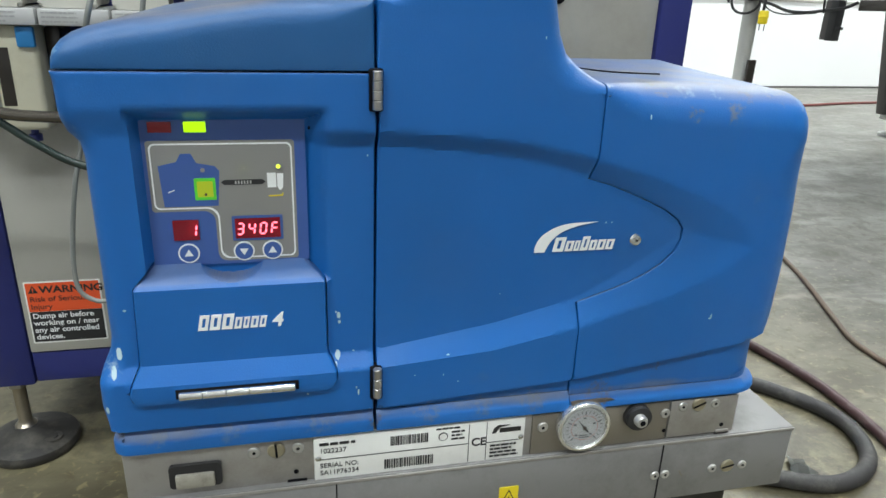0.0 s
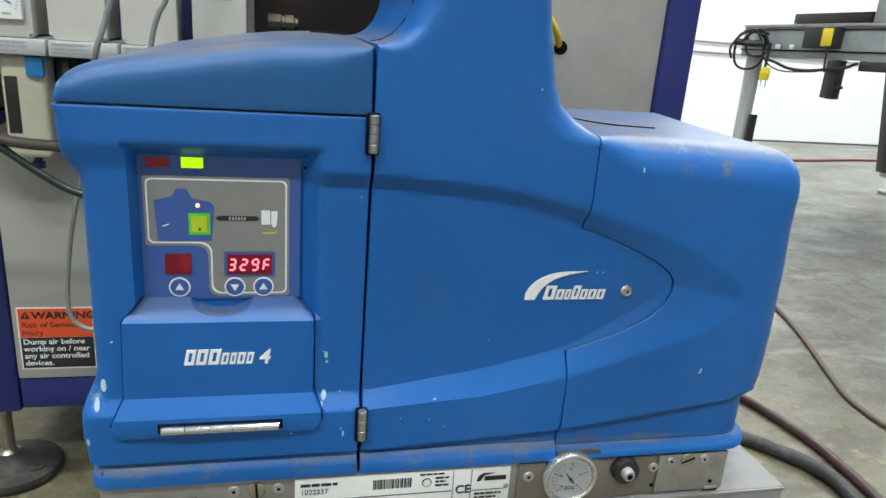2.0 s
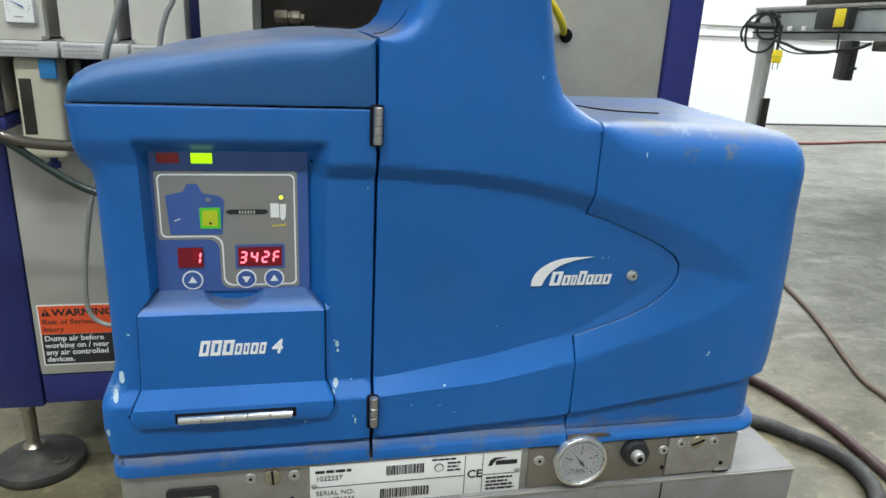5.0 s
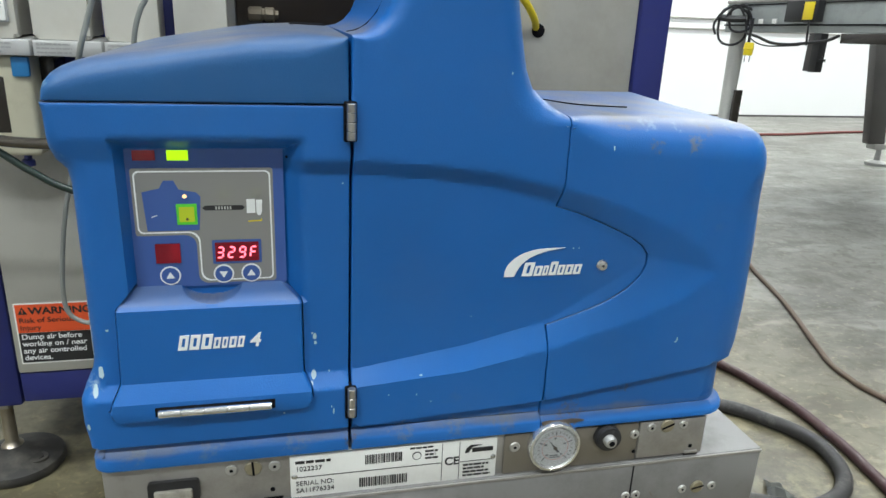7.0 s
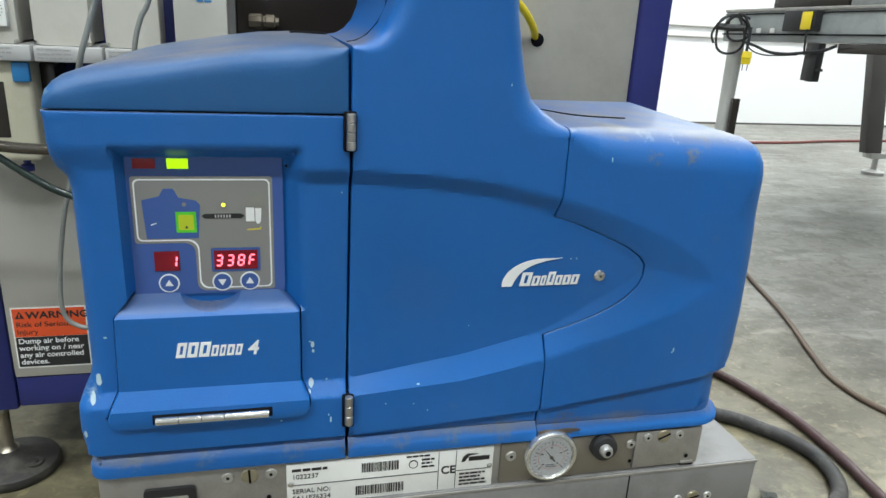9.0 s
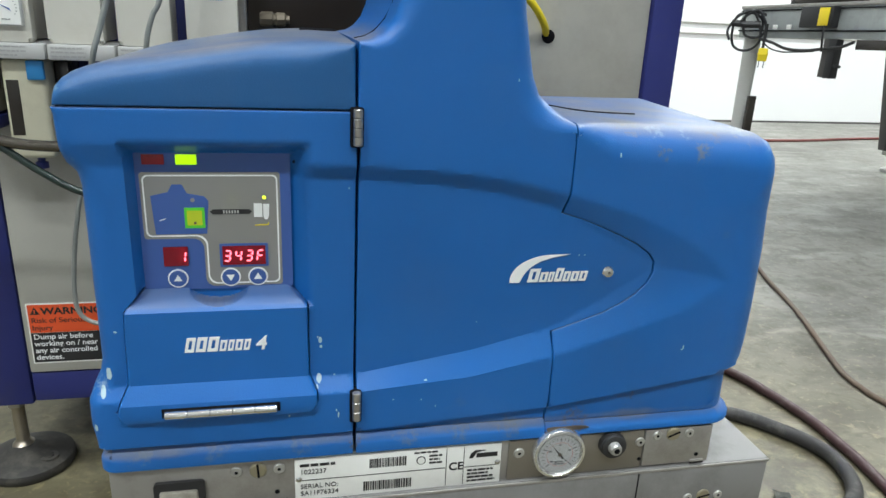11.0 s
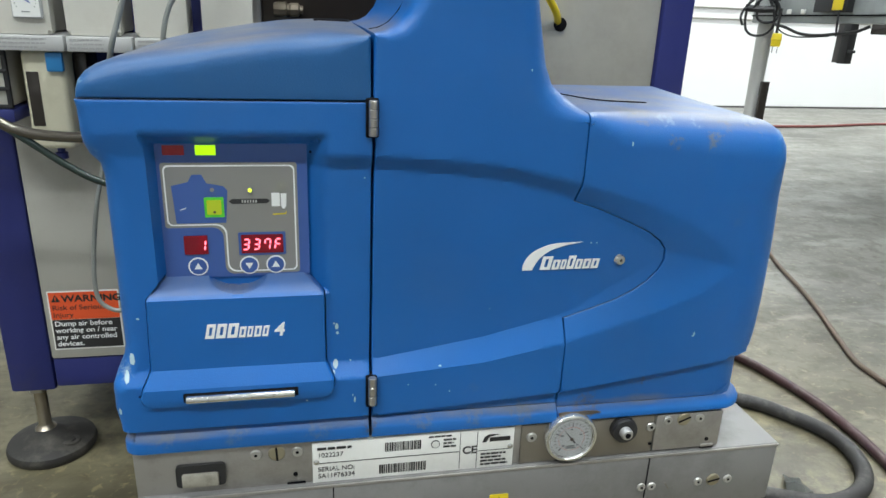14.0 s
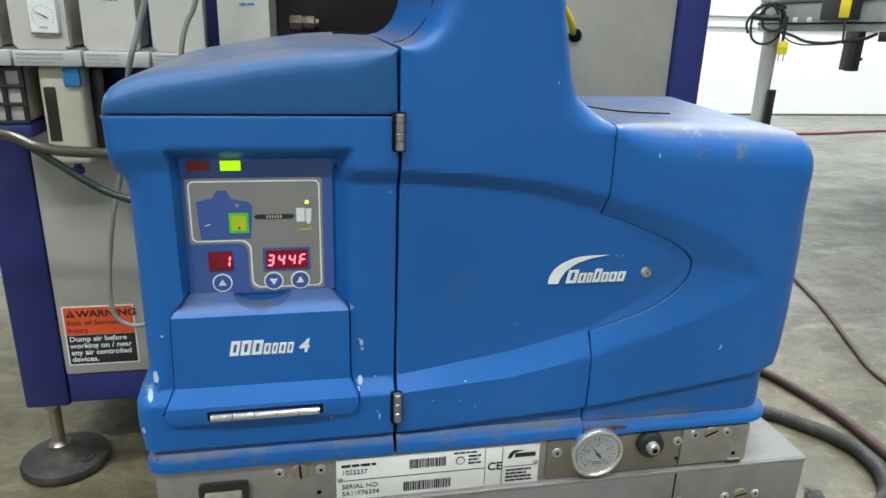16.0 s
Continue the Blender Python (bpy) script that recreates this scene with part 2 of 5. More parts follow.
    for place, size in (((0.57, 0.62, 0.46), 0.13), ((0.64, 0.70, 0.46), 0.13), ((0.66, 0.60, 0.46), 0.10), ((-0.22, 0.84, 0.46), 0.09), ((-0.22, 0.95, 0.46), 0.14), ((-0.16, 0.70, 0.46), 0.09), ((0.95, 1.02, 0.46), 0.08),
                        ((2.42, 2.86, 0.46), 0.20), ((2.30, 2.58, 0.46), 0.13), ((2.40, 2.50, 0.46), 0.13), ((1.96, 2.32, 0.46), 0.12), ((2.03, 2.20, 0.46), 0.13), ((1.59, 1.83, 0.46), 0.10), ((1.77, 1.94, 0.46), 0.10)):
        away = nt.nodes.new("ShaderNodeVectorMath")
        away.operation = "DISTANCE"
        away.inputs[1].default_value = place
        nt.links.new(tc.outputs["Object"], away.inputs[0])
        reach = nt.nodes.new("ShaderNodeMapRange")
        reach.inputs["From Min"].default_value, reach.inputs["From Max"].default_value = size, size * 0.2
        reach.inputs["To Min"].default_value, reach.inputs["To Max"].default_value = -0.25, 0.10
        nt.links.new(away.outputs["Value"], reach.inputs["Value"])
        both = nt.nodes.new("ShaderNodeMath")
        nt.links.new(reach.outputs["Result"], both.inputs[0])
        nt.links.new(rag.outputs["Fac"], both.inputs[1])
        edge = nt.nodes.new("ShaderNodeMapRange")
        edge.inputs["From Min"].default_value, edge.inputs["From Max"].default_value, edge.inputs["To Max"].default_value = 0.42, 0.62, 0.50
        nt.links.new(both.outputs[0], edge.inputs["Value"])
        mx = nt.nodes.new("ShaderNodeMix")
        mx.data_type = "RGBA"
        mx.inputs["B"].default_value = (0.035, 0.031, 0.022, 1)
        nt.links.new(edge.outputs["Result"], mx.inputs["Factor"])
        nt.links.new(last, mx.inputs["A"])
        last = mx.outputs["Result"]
    nt.links.new(last, b.inputs["Base Color"])
    return m


BLUE = blue_plastic("blue_cover")
# lid paint: a greener blue, darkened in place of shade on its front
BLUE_LID_SHADED = blue_plastic("blue_lid_shaded", (0.006, 0.085, 0.255))
NAVY = material("navy_paint", (0.018, 0.026, 0.16), 0.45, vary=0.2, scale=9, dirt=(0.06, 0.06, 0.09), dirt_amount=0.5)
GREY_PANEL = material("grey_panel_paint", (0.39, 0.38, 0.34), 0.5, vary=0.06, scale=4, dirt=(0.25, 0.23, 0.2), dirt_amount=0.5, dirt_scale=9)
STEEL = material("satin_steel", (0.36, 0.345, 0.325), 0.42, 0.55, vary=0.12, scale=18, bump=0.05, bscale=500, dirt=(0.16, 0.14, 0.12), dirt_amount=0.6, dirt_scale=24)
BASE_STEEL = material("base_steel", (0.235, 0.23, 0.228), 0.58, 0.25, vary=0.12, scale=14, bump=0.05, bscale=500, dirt=(0.14, 0.135, 0.13), dirt_amount=0.7, dirt_scale=22)
WARM_STEEL = material("gauge_plate_steel", (0.25, 0.225, 0.19), 0.45, 0.6, vary=0.12, scale=25)
CHROME = material("chrome", (0.72, 0.72, 0.72), 0.18, 1.0, vary=0.08, scale=60)
HINGE = material("hinge_steel", (0.45, 0.43, 0.40), 0.32, 0.9, vary=0.15, scale=90)
BLACK = material("black_plastic", (0.018, 0.018, 0.02), 0.45, vary=0.2, scale=30)
GAP = material("dark_gap", (0.006, 0.006, 0.008), 0.9, spec=0.1)
RUBBER = material("black_rubber", (0.026, 0.024, 0.022), 0.6, vary=0.3, scale=20, dirt=(0.11, 0.10, 0.08), dirt_amount=0.75, dirt_scale=30)
DUSTY_RUBBER = material("dusty_rubber", (0.030, 0.028, 0.028), 0.65, vary=0.3, scale=25, dirt=(0.12, 0.115, 0.10), dirt_amount=0.75, dirt_scale=34)
ZINC = material("zinc_plated_steel", (0.47, 0.46, 0.44), 0.38, 0.55, vary=0.12, scale=120)
BRASSY = material("yellow_zinc_steel", (0.42, 0.38, 0.28), 0.34, 0.8, vary=0.15, scale=90)
STEM = material("dull_foot_stem", (0.34, 0.30, 0.24), 0.30, 0.85, vary=0.2, scale=60)
BEZEL = material("scuffed_chrome", (0.74, 0.74, 0.73), 0.24, 0.9, vary=0.12, scale=160, bump=0.25, bscale=260)
DIAL_INK = material("dial_print", (0.09, 0.09, 0.095), 0.5)
DIAL_RED = material("dial_red", (0.45, 0.10, 0.09), 0.5)
CONVEYOR_DARK = material("dark_conveyor_paint", (0.075, 0.070, 0.068), 0.45, vary=0.15, scale=12)
DULL_BRASS = material("dull_brass", (0.16, 0.135, 0.10), 0.5, 0.5, vary=0.3, scale=60)
MAROON = material("maroon_hose", (0.050, 0.022, 0.024), 0.55, vary=0.25, scale=20, dirt=(0.13, 0.11, 0.1), dirt_amount=0.6, dirt_scale=40)
BROWN_CORD = material("brown_cord", (0.11, 0.075, 0.055), 0.6, vary=0.25, scale=30)
RED_CORD = material("red_cord", (0.17, 0.045, 0.04), 0.6, vary=0.2, scale=30)
GREY_TUBE = material("grey_tube", (0.23, 0.24, 0.225), 0.35, vary=0.1, scale=30)
GREEN_TUBE = material("dark_green_tube", (0.014, 0.028, 0.024), 0.25, vary=0.15, scale=30)
METAL_TUBE = material("dark_metal_tube", (0.15, 0.135, 0.115), 0.18, 0.9, vary=0.2, scale=40)
WHITE_PLASTIC = material("white_plastic", (0.57, 0.555, 0.495), 0.45, vary=0.10, scale=10, dirt=(0.45, 0.42, 0.35), dirt_amount=0.5, dirt_scale=20)
AGED_PLASTIC = material("yellowed_plastic", (0.56, 0.53, 0.40), 0.45, vary=0.10, scale=12, dirt=(0.38, 0.34, 0.24), dirt_amount=0.6, dirt_scale=20)
PRINT_FAINT = material("faint_print", (0.33, 0.33, 0.325), 0.5)
STRIP_GREY = material("grey_strip", (0.46, 0.46, 0.45), 0.5, vary=0.1, scale=20)
CYAN_BLUE = material("light_blue_plastic", (0.02, 0.20, 0.48), 0.4)
PAPER = material("label_white", (0.84, 0.84, 0.81), 0.4, vary=0.04, scale=30, dirt=(0.5, 0.48, 0.44), dirt_amount=0.3, dirt_scale=30)
INK = material("label_black", (0.02, 0.02, 0.022), 0.5)
ORANGE = material("label_orange", (0.80, 0.10, 0.025), 0.45, vary=0.05, scale=30)
YELLOW = material("label_yellow", (0.80, 0.62, 0.02), 0.45, vary=0.05, scale=30)
PRINT_WHITE = material("print_white", (0.85, 0.86, 0.86), 0.4, vary=0.03, scale=40)
KEYPAD_BLUE = material("keypad_blue", (0.045, 0.105, 0.34), 0.38, vary=0.05, scale=20)
KEYPAD_GREY = material("keypad_grey", (0.24, 0.235, 0.225), 0.38, vary=0.05, scale=20)
GREEN_FILM = material("green_film", (0.10, 0.62, 0.04), 0.4)
LIME_FILM = material("lime_film", (0.50, 0.60, 0.02), 0.4)
DARK_RED = material("dark_red_lens", (0.30, 0.008, 0.018), 0.25, vary=0.1, scale=60)
RED_WINDOW = material("red_display_window", (0.20, 0.004, 0.014), 0.2, vary=0.1, scale=60)
CHIP = material("bare_chip", (0.42, 0.55, 0.60), 0.6, vary=0.1, scale=100)
RUST = material("rust_grime", (0.075, 0.060, 0.048), 0.8, vary=0.4, scale=120)
LED_GREEN = glow("green_lamp_glow", (0.50, 1.0, 0.0), 0.95, (0.2, 0.4, 0.0))
LED_YELLOW = glow("yellow_lamp_glow", (0.75, 0.95, 0.06), 1.6, (0.2, 0.2, 0.02))
LED_ORANGE = glow("orange_lamp_glow", (1.0, 0.62, 0.30), 1.6, (0.3, 0.2, 0.05))
SEG_RED = glow("red_segment_glow", (1.0, 0.14, 0.21), 3.4, (0.3, 0.02, 0.02))
TUBE_GLOW = glow("fluorescent_glow", (0.96, 0.98, 1.0), 6.0, (0.8, 0.8, 0.8))
WALL_WHITE = material("white_wall_paint", (0.86, 0.86, 0.85), 0.6, vary=0.03, scale=1.5)
HALL_GREY = material("hall_wall_paint", (0.40, 0.40, 0.39), 0.6, vary=0.06, scale=1.5)
CEIL_WHITE = material("ceiling_paint", (0.55, 0.55, 0.54), 0.7, vary=0.05, scale=1.2)
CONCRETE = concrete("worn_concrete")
CONVEYOR_GREY = material("conveyor_paint", (0.33, 0.355, 0.35), 0.45, vary=0.1, scale=8, dirt=(0.16, 0.15, 0.14), dirt_amount=0.5)
LEG_GREY = material("leg_paint", (0.50, 0.50, 0.48), 0.5, vary=0.08, scale=8)
SMOKE = material("smoked_panel", (0.030, 0.024, 0.020), 0.22, vary=0.4, scale=9)
SCRAP = material("grey_scrap", (0.15, 0.155, 0.14), 0.6, vary=0.3, scale=60)
BEIGE = material("beige_rocker", (0.34, 0.32, 0.27), 0.45, vary=0.12, scale=60, dirt=(0.12, 0.11, 0.09), dirt_amount=0.7, dirt_scale=90)
SEAL = material("dial_white", (0.40, 0.41, 0.41), 0.3, vary=0.05, scale=60)
GLASS = bpy.data.materials.new("clear_glass")
GLASS.use_nodes = True
gb = GLASS.node_tree.nodes["Principled BSDF"]
gb.inputs["Transmission Weight"].default_value, gb.inputs["Roughness"].default_value, gb.inputs["IOR"].default_value = 1.0, 0.03, 1.15

# ---- building blocks ----


def link_mesh(name, bm, mat, smooth=35):
    me = bpy.data.meshes.new(name)
    bmesh.ops.recalc_face_normals(bm, faces=bm.faces[:])
    bm.to_mesh(me)
    bm.free()
    for p in me.polygons:
        p.use_smooth = True
    me.set_sharp_from_angle(angle=radians(smooth))
    for k in (mat if isinstance(mat, (list, tuple)) else [mat]):
        me.materials.append(k)
    return new(name, me)


def part(name, bm, mat, parent, label="", smooth=35):
    ob = link_mesh(name, bm, mat, smooth)
    if parent is not None:
        ob.parent = parent
        ob.matrix_parent_inverse = Matrix.Translation(ORIGIN.get(parent.name, Vector())).inverted()
    return tagged(ob, label) if label else ob


ORIGIN = {}


def thing(name, label, category, at=(0, 0, 0), group="", kind=""):
    """An Empty at the base of a thing; its parts are written in world places."""
    ob = new(name)
    ob.empty_display_size = 0.05
    ob.location = at
    ORIGIN[ob.name] = Vector(at)
    return tagged(ob, label, category, group, kind)


def solo(name, bm, mat, label, category, group="", kind="", smooth=35):
    return tagged(link_mesh(name, bm, mat, smooth), label, category, group, kind)


def box(x0, x1, y0, y1, z0, z1, bevel=0.0, seg=2, bm=None):
    own = bmesh.new()
    bmesh.ops.create_cube(own, size=1)
    for v in own.verts:
        v.co = Vector(((x0 + x1) / 2 + v.co.x * (x1 - x0), (y0 + y1) / 2 + v.co.y * (y1 - y0), (z0 + z1) / 2 + v.co.z * (z1 - z0)))
    if bevel:
        bmesh.ops.bevel(own, geom=own.edges[:], offset=bevel, segments=seg, affect="EDGES", profile=0.5)
    return join(bm, own)


def join(bm, own):
    """Adds own to bm, where there is one."""
    if bm is None:
        return own
    me = bpy.data.meshes.new("scratch")
    own.to_mesh(me)
    own.free()
    bm.from_mesh(me)
    bpy.data.meshes.remove(me)
    return bm


def lathe(profile, at, axis="y", n=32, bm=None):
    """A turned body: profile of (radius, height along the axis), axis 'y' runs towards -y, 'z' upwards, 'x' along x."""
    own = bmesh.new()
    rings = []
    for r, h in profile:
        ring = []
        for i in range(n):
            a = 2 * math.pi * i / n
            c, s = r * math.cos(a), r * math.sin(a)
            p = {"y": (c, -h, s), "z": (c, s, h), "x": (h, c, s)}[axis]
            ring.append(own.verts.new(Vector(at) + Vector(p)))
        rings.append(ring)
    for a, b in zip(rings, rings[1:]):
        for i in range(n):
            own.faces.new((a[i], a[(i + 1) % n], b[(i + 1) % n], b[i]))
    own.faces.new(rings[0][::-1])
    own.faces.new(rings[-1])
    return join(bm, own)


def smooth_path(pts, sub=8):
    """A Catmull-Rom curve through points."""
    pts = [Vector(p) for p in pts]
    ext = [2 * pts[0] - pts[1]] + pts + [2 * pts[-1] - pts[-2]]
    out = []
    for a, b, c, d in zip(ext, ext[1:], ext[2:], ext[3:]):
        for k in range(sub):
            t = k / sub
            out.append(0.5 * ((2 * b) + (c - a) * t + (2 * a - 5 * b + 4 * c - d) * t * t + (3 * b - a - 3 * c + d) * t ** 3))
    return out + [pts[-1]]


def tube(pts, r, n=12, sub=8, bm=None):
    """A round hose or cable along a smooth path."""
    line = smooth_path(pts, sub)
    own = bmesh.new()
    rings, side = [], None
    for i, p in enumerate(line):
        d = (line[min(i + 1, len(line) - 1)] - line[max(i - 1, 0)]).normalized()
        if side is None:
            side = d.orthogonal().normalized()
        side = (side - d * side.dot(d)).normalized()
        up = d.cross(side)
        rings.append([own.verts.new(p + r * (math.cos(2 * math.pi * k / n) * side + math.sin(2 * math.pi * k / n) * up)) for k in range(n)])
    for a, b in zip(rings, rings[1:]):
        for k in range(n):
            own.faces.new((a[k], a[(k + 1) % n], b[(k + 1) % n], b[k]))
    own.faces.new(rings[0][::-1])
    own.faces.new(rings[-1])
    return join(bm, own)


def plate(pts, y, thick, bm=None):
    """A flat piece with outline pts in (x, z), its face at y, thick metres deep."""
    own = bmesh.new()
    f = [own.verts.new((x, y, z)) for x, z in pts]
    b = [own.verts.new((x, y + thick, z)) for x, z in pts]
    own.faces.new(f)
    own.faces.new(b[::-1])
    for i in range(len(pts)):
        j = (i + 1) % len(pts)
        own.faces.new((f[i], b[i], b[j], f[j]))
    return join(bm, own)


def slant_block(x, z, w, h, y, slant=0.2):
    """A plain slanted block with a narrow slot, in place of a letter."""
    k = 0.34
    def q(u, v):
        return (x + u * w + v * h * slant, z + v * h)
    bm = plate([q(0, 0), q(k, 0), q(k, 1), q(0, 1)], y, 0.0006)
    bm = plate([q(1 - k, 0), q(1, 0), q(1, 1), q(1 - k, 1)], y, 0.0006, bm)
    bm = plate([q(k, 0.80), q(1 - k, 0.80), q(1 - k, 1), q(k, 1)], y, 0.0006, bm)
    return plate([q(k, 0), q(1 - k, 0), q(1 - k, 0.2), q(k, 0.2)], y, 0.0006, bm)


def disc_pts(x, z, r, n=24, rz=None):
    return [(x + r * math.cos(2 * math.pi * i / n), z + (rz or r) * math.sin(2 * math.pi * i / n)) for i in range(n)]


def rrect(x0, x1, z0, z1, r, n=5):
    out = []
    for cx, cz, a0 in ((x1 - r, z0 + r, -90), (x1 - r, z1 - r, 0), (x0 + r, z1 - r, 90), (x0 + r, z0 + r, 180)):
        for k in range(n + 1):
            a = radians(a0 + 90 * k / n)
            out.append((cx + r * math.cos(a), cz + r * math.sin(a)))
    return out


def bars(x0, x1, z0, z1, y, rows, seed, height=0.48, bm=None):
    """Lines of small print that cannot be read, as plain bars."""
    rnd = random.Random(seed)
    bm = bm or bmesh.new()
    pitch = (z1 - z0) / rows
    for i in range(rows):
        zc = z1 - (i + 0.5) * pitch
        x = x0
        end = x1 - (x1 - x0) * rnd.uniform(0, 0.35)
        while x < end:
            w = min(rnd.uniform(1.5, 4.5) * pitch * height, end - x)
            bm = plate([(x, zc - pitch * height / 2), (x + w, zc - pitch * height / 2), (x + w, zc + pitch * height / 2), (x, zc + pitch * height / 2)], y, 0.0004, bm)
            x += w + 0.5 * pitch * height
    return bm


def lettering(name, text, x, z, y, size, mat, parent, align="LEFT", shear=0.0, width=1.0, bold=0.0):
    """Words in the built-in font, standing upright and facing -y."""
    c = bpy.data.curves.new(name, "FONT")
    c.body, c.size, c.align_x, c.extrude, c.shear, c.offset = text, size, align, 0.0002, shear, bold
    tmp = new(name, c)
    me = bpy.data.meshes.new_from_object(tmp.evaluated_get(bpy.context.evaluated_depsgraph_get()))
    bpy.data.objects.remove(tmp)
    bpy.data.curves.remove(c)
    me.transform(pose(x, y, z, 90) @ Matrix.Diagonal((width, 1, 1, 1)))
    me.materials.clear()
    me.materials.append(mat)
    ob = new(name, me)
    ob.parent = parent
    ob.matrix_parent_inverse = Matrix.Translation(ORIGIN.get(parent.name, Vector())).inverted()
    return ob


def interp(x, pts):
    return float(np.interp(x, [p[0] for p in pts], [p[1] for p in pts]))


def ramp(v):
    """0 to 1 with slightly eased ends."""
    v = min(1.0, max(0.0, v))
    return 0.75 * v + 0.25 * v * v * (3 - 2 * v)


def inside(pts, poly):
    """Which of the (n, 2) points lie within the polygon."""
    x, z = pts[:, 0], pts[:, 1]
    res = np.zeros(len(pts), bool)
    p = np.array(poly)
    q = np.roll(p, -1, 0)
    for (x1, z1), (x2, z2) in zip(p, q):
        if z1 == z2:
            continue
        cross = ((z1 > z) != (z2 > z)) & (x < (x2 - x1) * (z - z1) / (z2 - z1) + x1)
        res ^= cross
    return res


def moulded(outline, front, back, step=0.0035, shift=None, spacing=0.004, creases=()):
    """A moulded cover. outline: (x, z, edge radius[, inward nx, nz]) counter-clockwise as seen from -y; front(x, z): y of its face;
    back: y of its rear; shift(x, z): how far the rear rim lies from the front one, as (dx, dz); creases: lines in (x, z) along which its face breaks."""
    from mathutils.geometry import delaunay_2d_cdt
    outline = [(*p, 0.0, 0.0)[:5] for p in outline]
    pts, given = [], []
    for a, b in zip(outline, outline[1:] + outline[:1]):
        n = max(1, int(math.hypot(b[0] - a[0], b[1] - a[1]) / spacing))
        for k in range(n):
            p = [a[i] + (b[i] - a[i]) * k / n for i in range(5)]
            pts.append(tuple(p[:3]))
            given.append(Vector(p[3:]))
    n = len(pts)
    normals = []
    for i in range(n):
        a, b = pts[i - 1], pts[(i + 1) % n]
        d = Vector((b[0] - a[0], b[1] - a[1])).normalized()
        normals.append(given[i].normalized() if given[i].length > 0.5 else Vector((-d.y, d.x)))
    bm = bmesh.new()
    rings = []
    ring = []
    for (x, z, r), nn in zip(pts, normals):
        dx, dz = shift(x, z) if shift else (0, 0)
        ring.append(bm.verts.new((x + dx, back, z + dz)))
    rings.append(ring)
    inner = None
    for a in (0, 18, 36, 54, 72, 90):
        c, s = math.cos(radians(a)), math.sin(radians(a))
        ring, inner = [], []
        for (x, z, r), nn in zip(pts, normals):
            px, pz = x + nn.x * r * (1 - c), z + nn.y * r * (1 - c)
            inner.append((px, pz))
            ring.append(bm.verts.new((px, front(px, pz) + r * (1 - s), pz)))
        rings.append(ring)
    for a, b in zip(rings, rings[1:]):
        for i in range(n):
            j = (i + 1) % n
            bm.faces.new((a[i], a[j], b[j], b[i]))
    p = np.array(inner)
    gx = np.arange(p[:, 0].min(), p[:, 0].max(), step)
    gz = np.arange(p[:, 1].min(), p[:, 1].max(), step)
    grid = np.array([(x, z) for x in gx for z in gz])
    ok = inside(grid, inner)
    for dx, dz in ((step * 0.5, 0), (-step * 0.5, 0), (0, step * 0.5), (0, -step * 0.5)):
        ok &= inside(grid + np.array((dx, dz)), inner)
    grid = grid[ok]
    extra, edges = [], []
    for line in creases:
        fine = []
        for a, b in zip(line, line[1:]):
            m = max(1, int(math.hypot(b[0] - a[0], b[1] - a[1]) / 0.003))
            fine += [(a[0] + (b[0] - a[0]) * k / m, a[1] + (b[1] - a[1]) * k / m) for k in range(m)]
        fine = np.array(fine + [line[-1]])
        good = inside(fine, inner)
        for dx, dz in ((0.001, 0), (-0.001, 0), (0, 0.001), (0, -0.001)):
            good &= inside(fine + np.array((dx, dz)), inner)
        last = None
        for p2, g in zip(fine, good):
            if not g:
                last = None
                continue
            here = n + len(extra)
            extra.append((float(p2[0]), float(p2[1])))
            if last is not None:
                edges.append((last, here))
            last = here
    if extra:
        ex = np.array(extra)
        near = np.array([np.min((ex[:, 0] - x) ** 2 + (ex[:, 1] - z) ** 2) for x, z in grid]) < (0.45 * step) ** 2
        grid = grid[~near]
    coords = [Vector(v) for v in inner] + [Vector(v) for v in extra] + [Vector((float(x), float(z))) for x, z in grid]
    vco, _, faces, orig, _, _ = delaunay_2d_cdt(coords, [(i, (i + 1) % n) for i in range(n)] + edges, [], 1, 1e-7)
    verts = []
    for co, o in zip(vco, orig):
        rim = [k for k in o if k < n]
        if rim:
            verts.append(rings[-1][rim[0]])
        else:
            verts.append(bm.verts.new((co.x, front(co.x, co.y), co.y)))
    for f in faces:
        vs = [verts[i] for i in f]
        if len(set(vs)) == 3:
            try:
                bm.faces.new(vs)
            except ValueError:
                pass
    bm.faces.new(rings[0][::-1])
    return bm


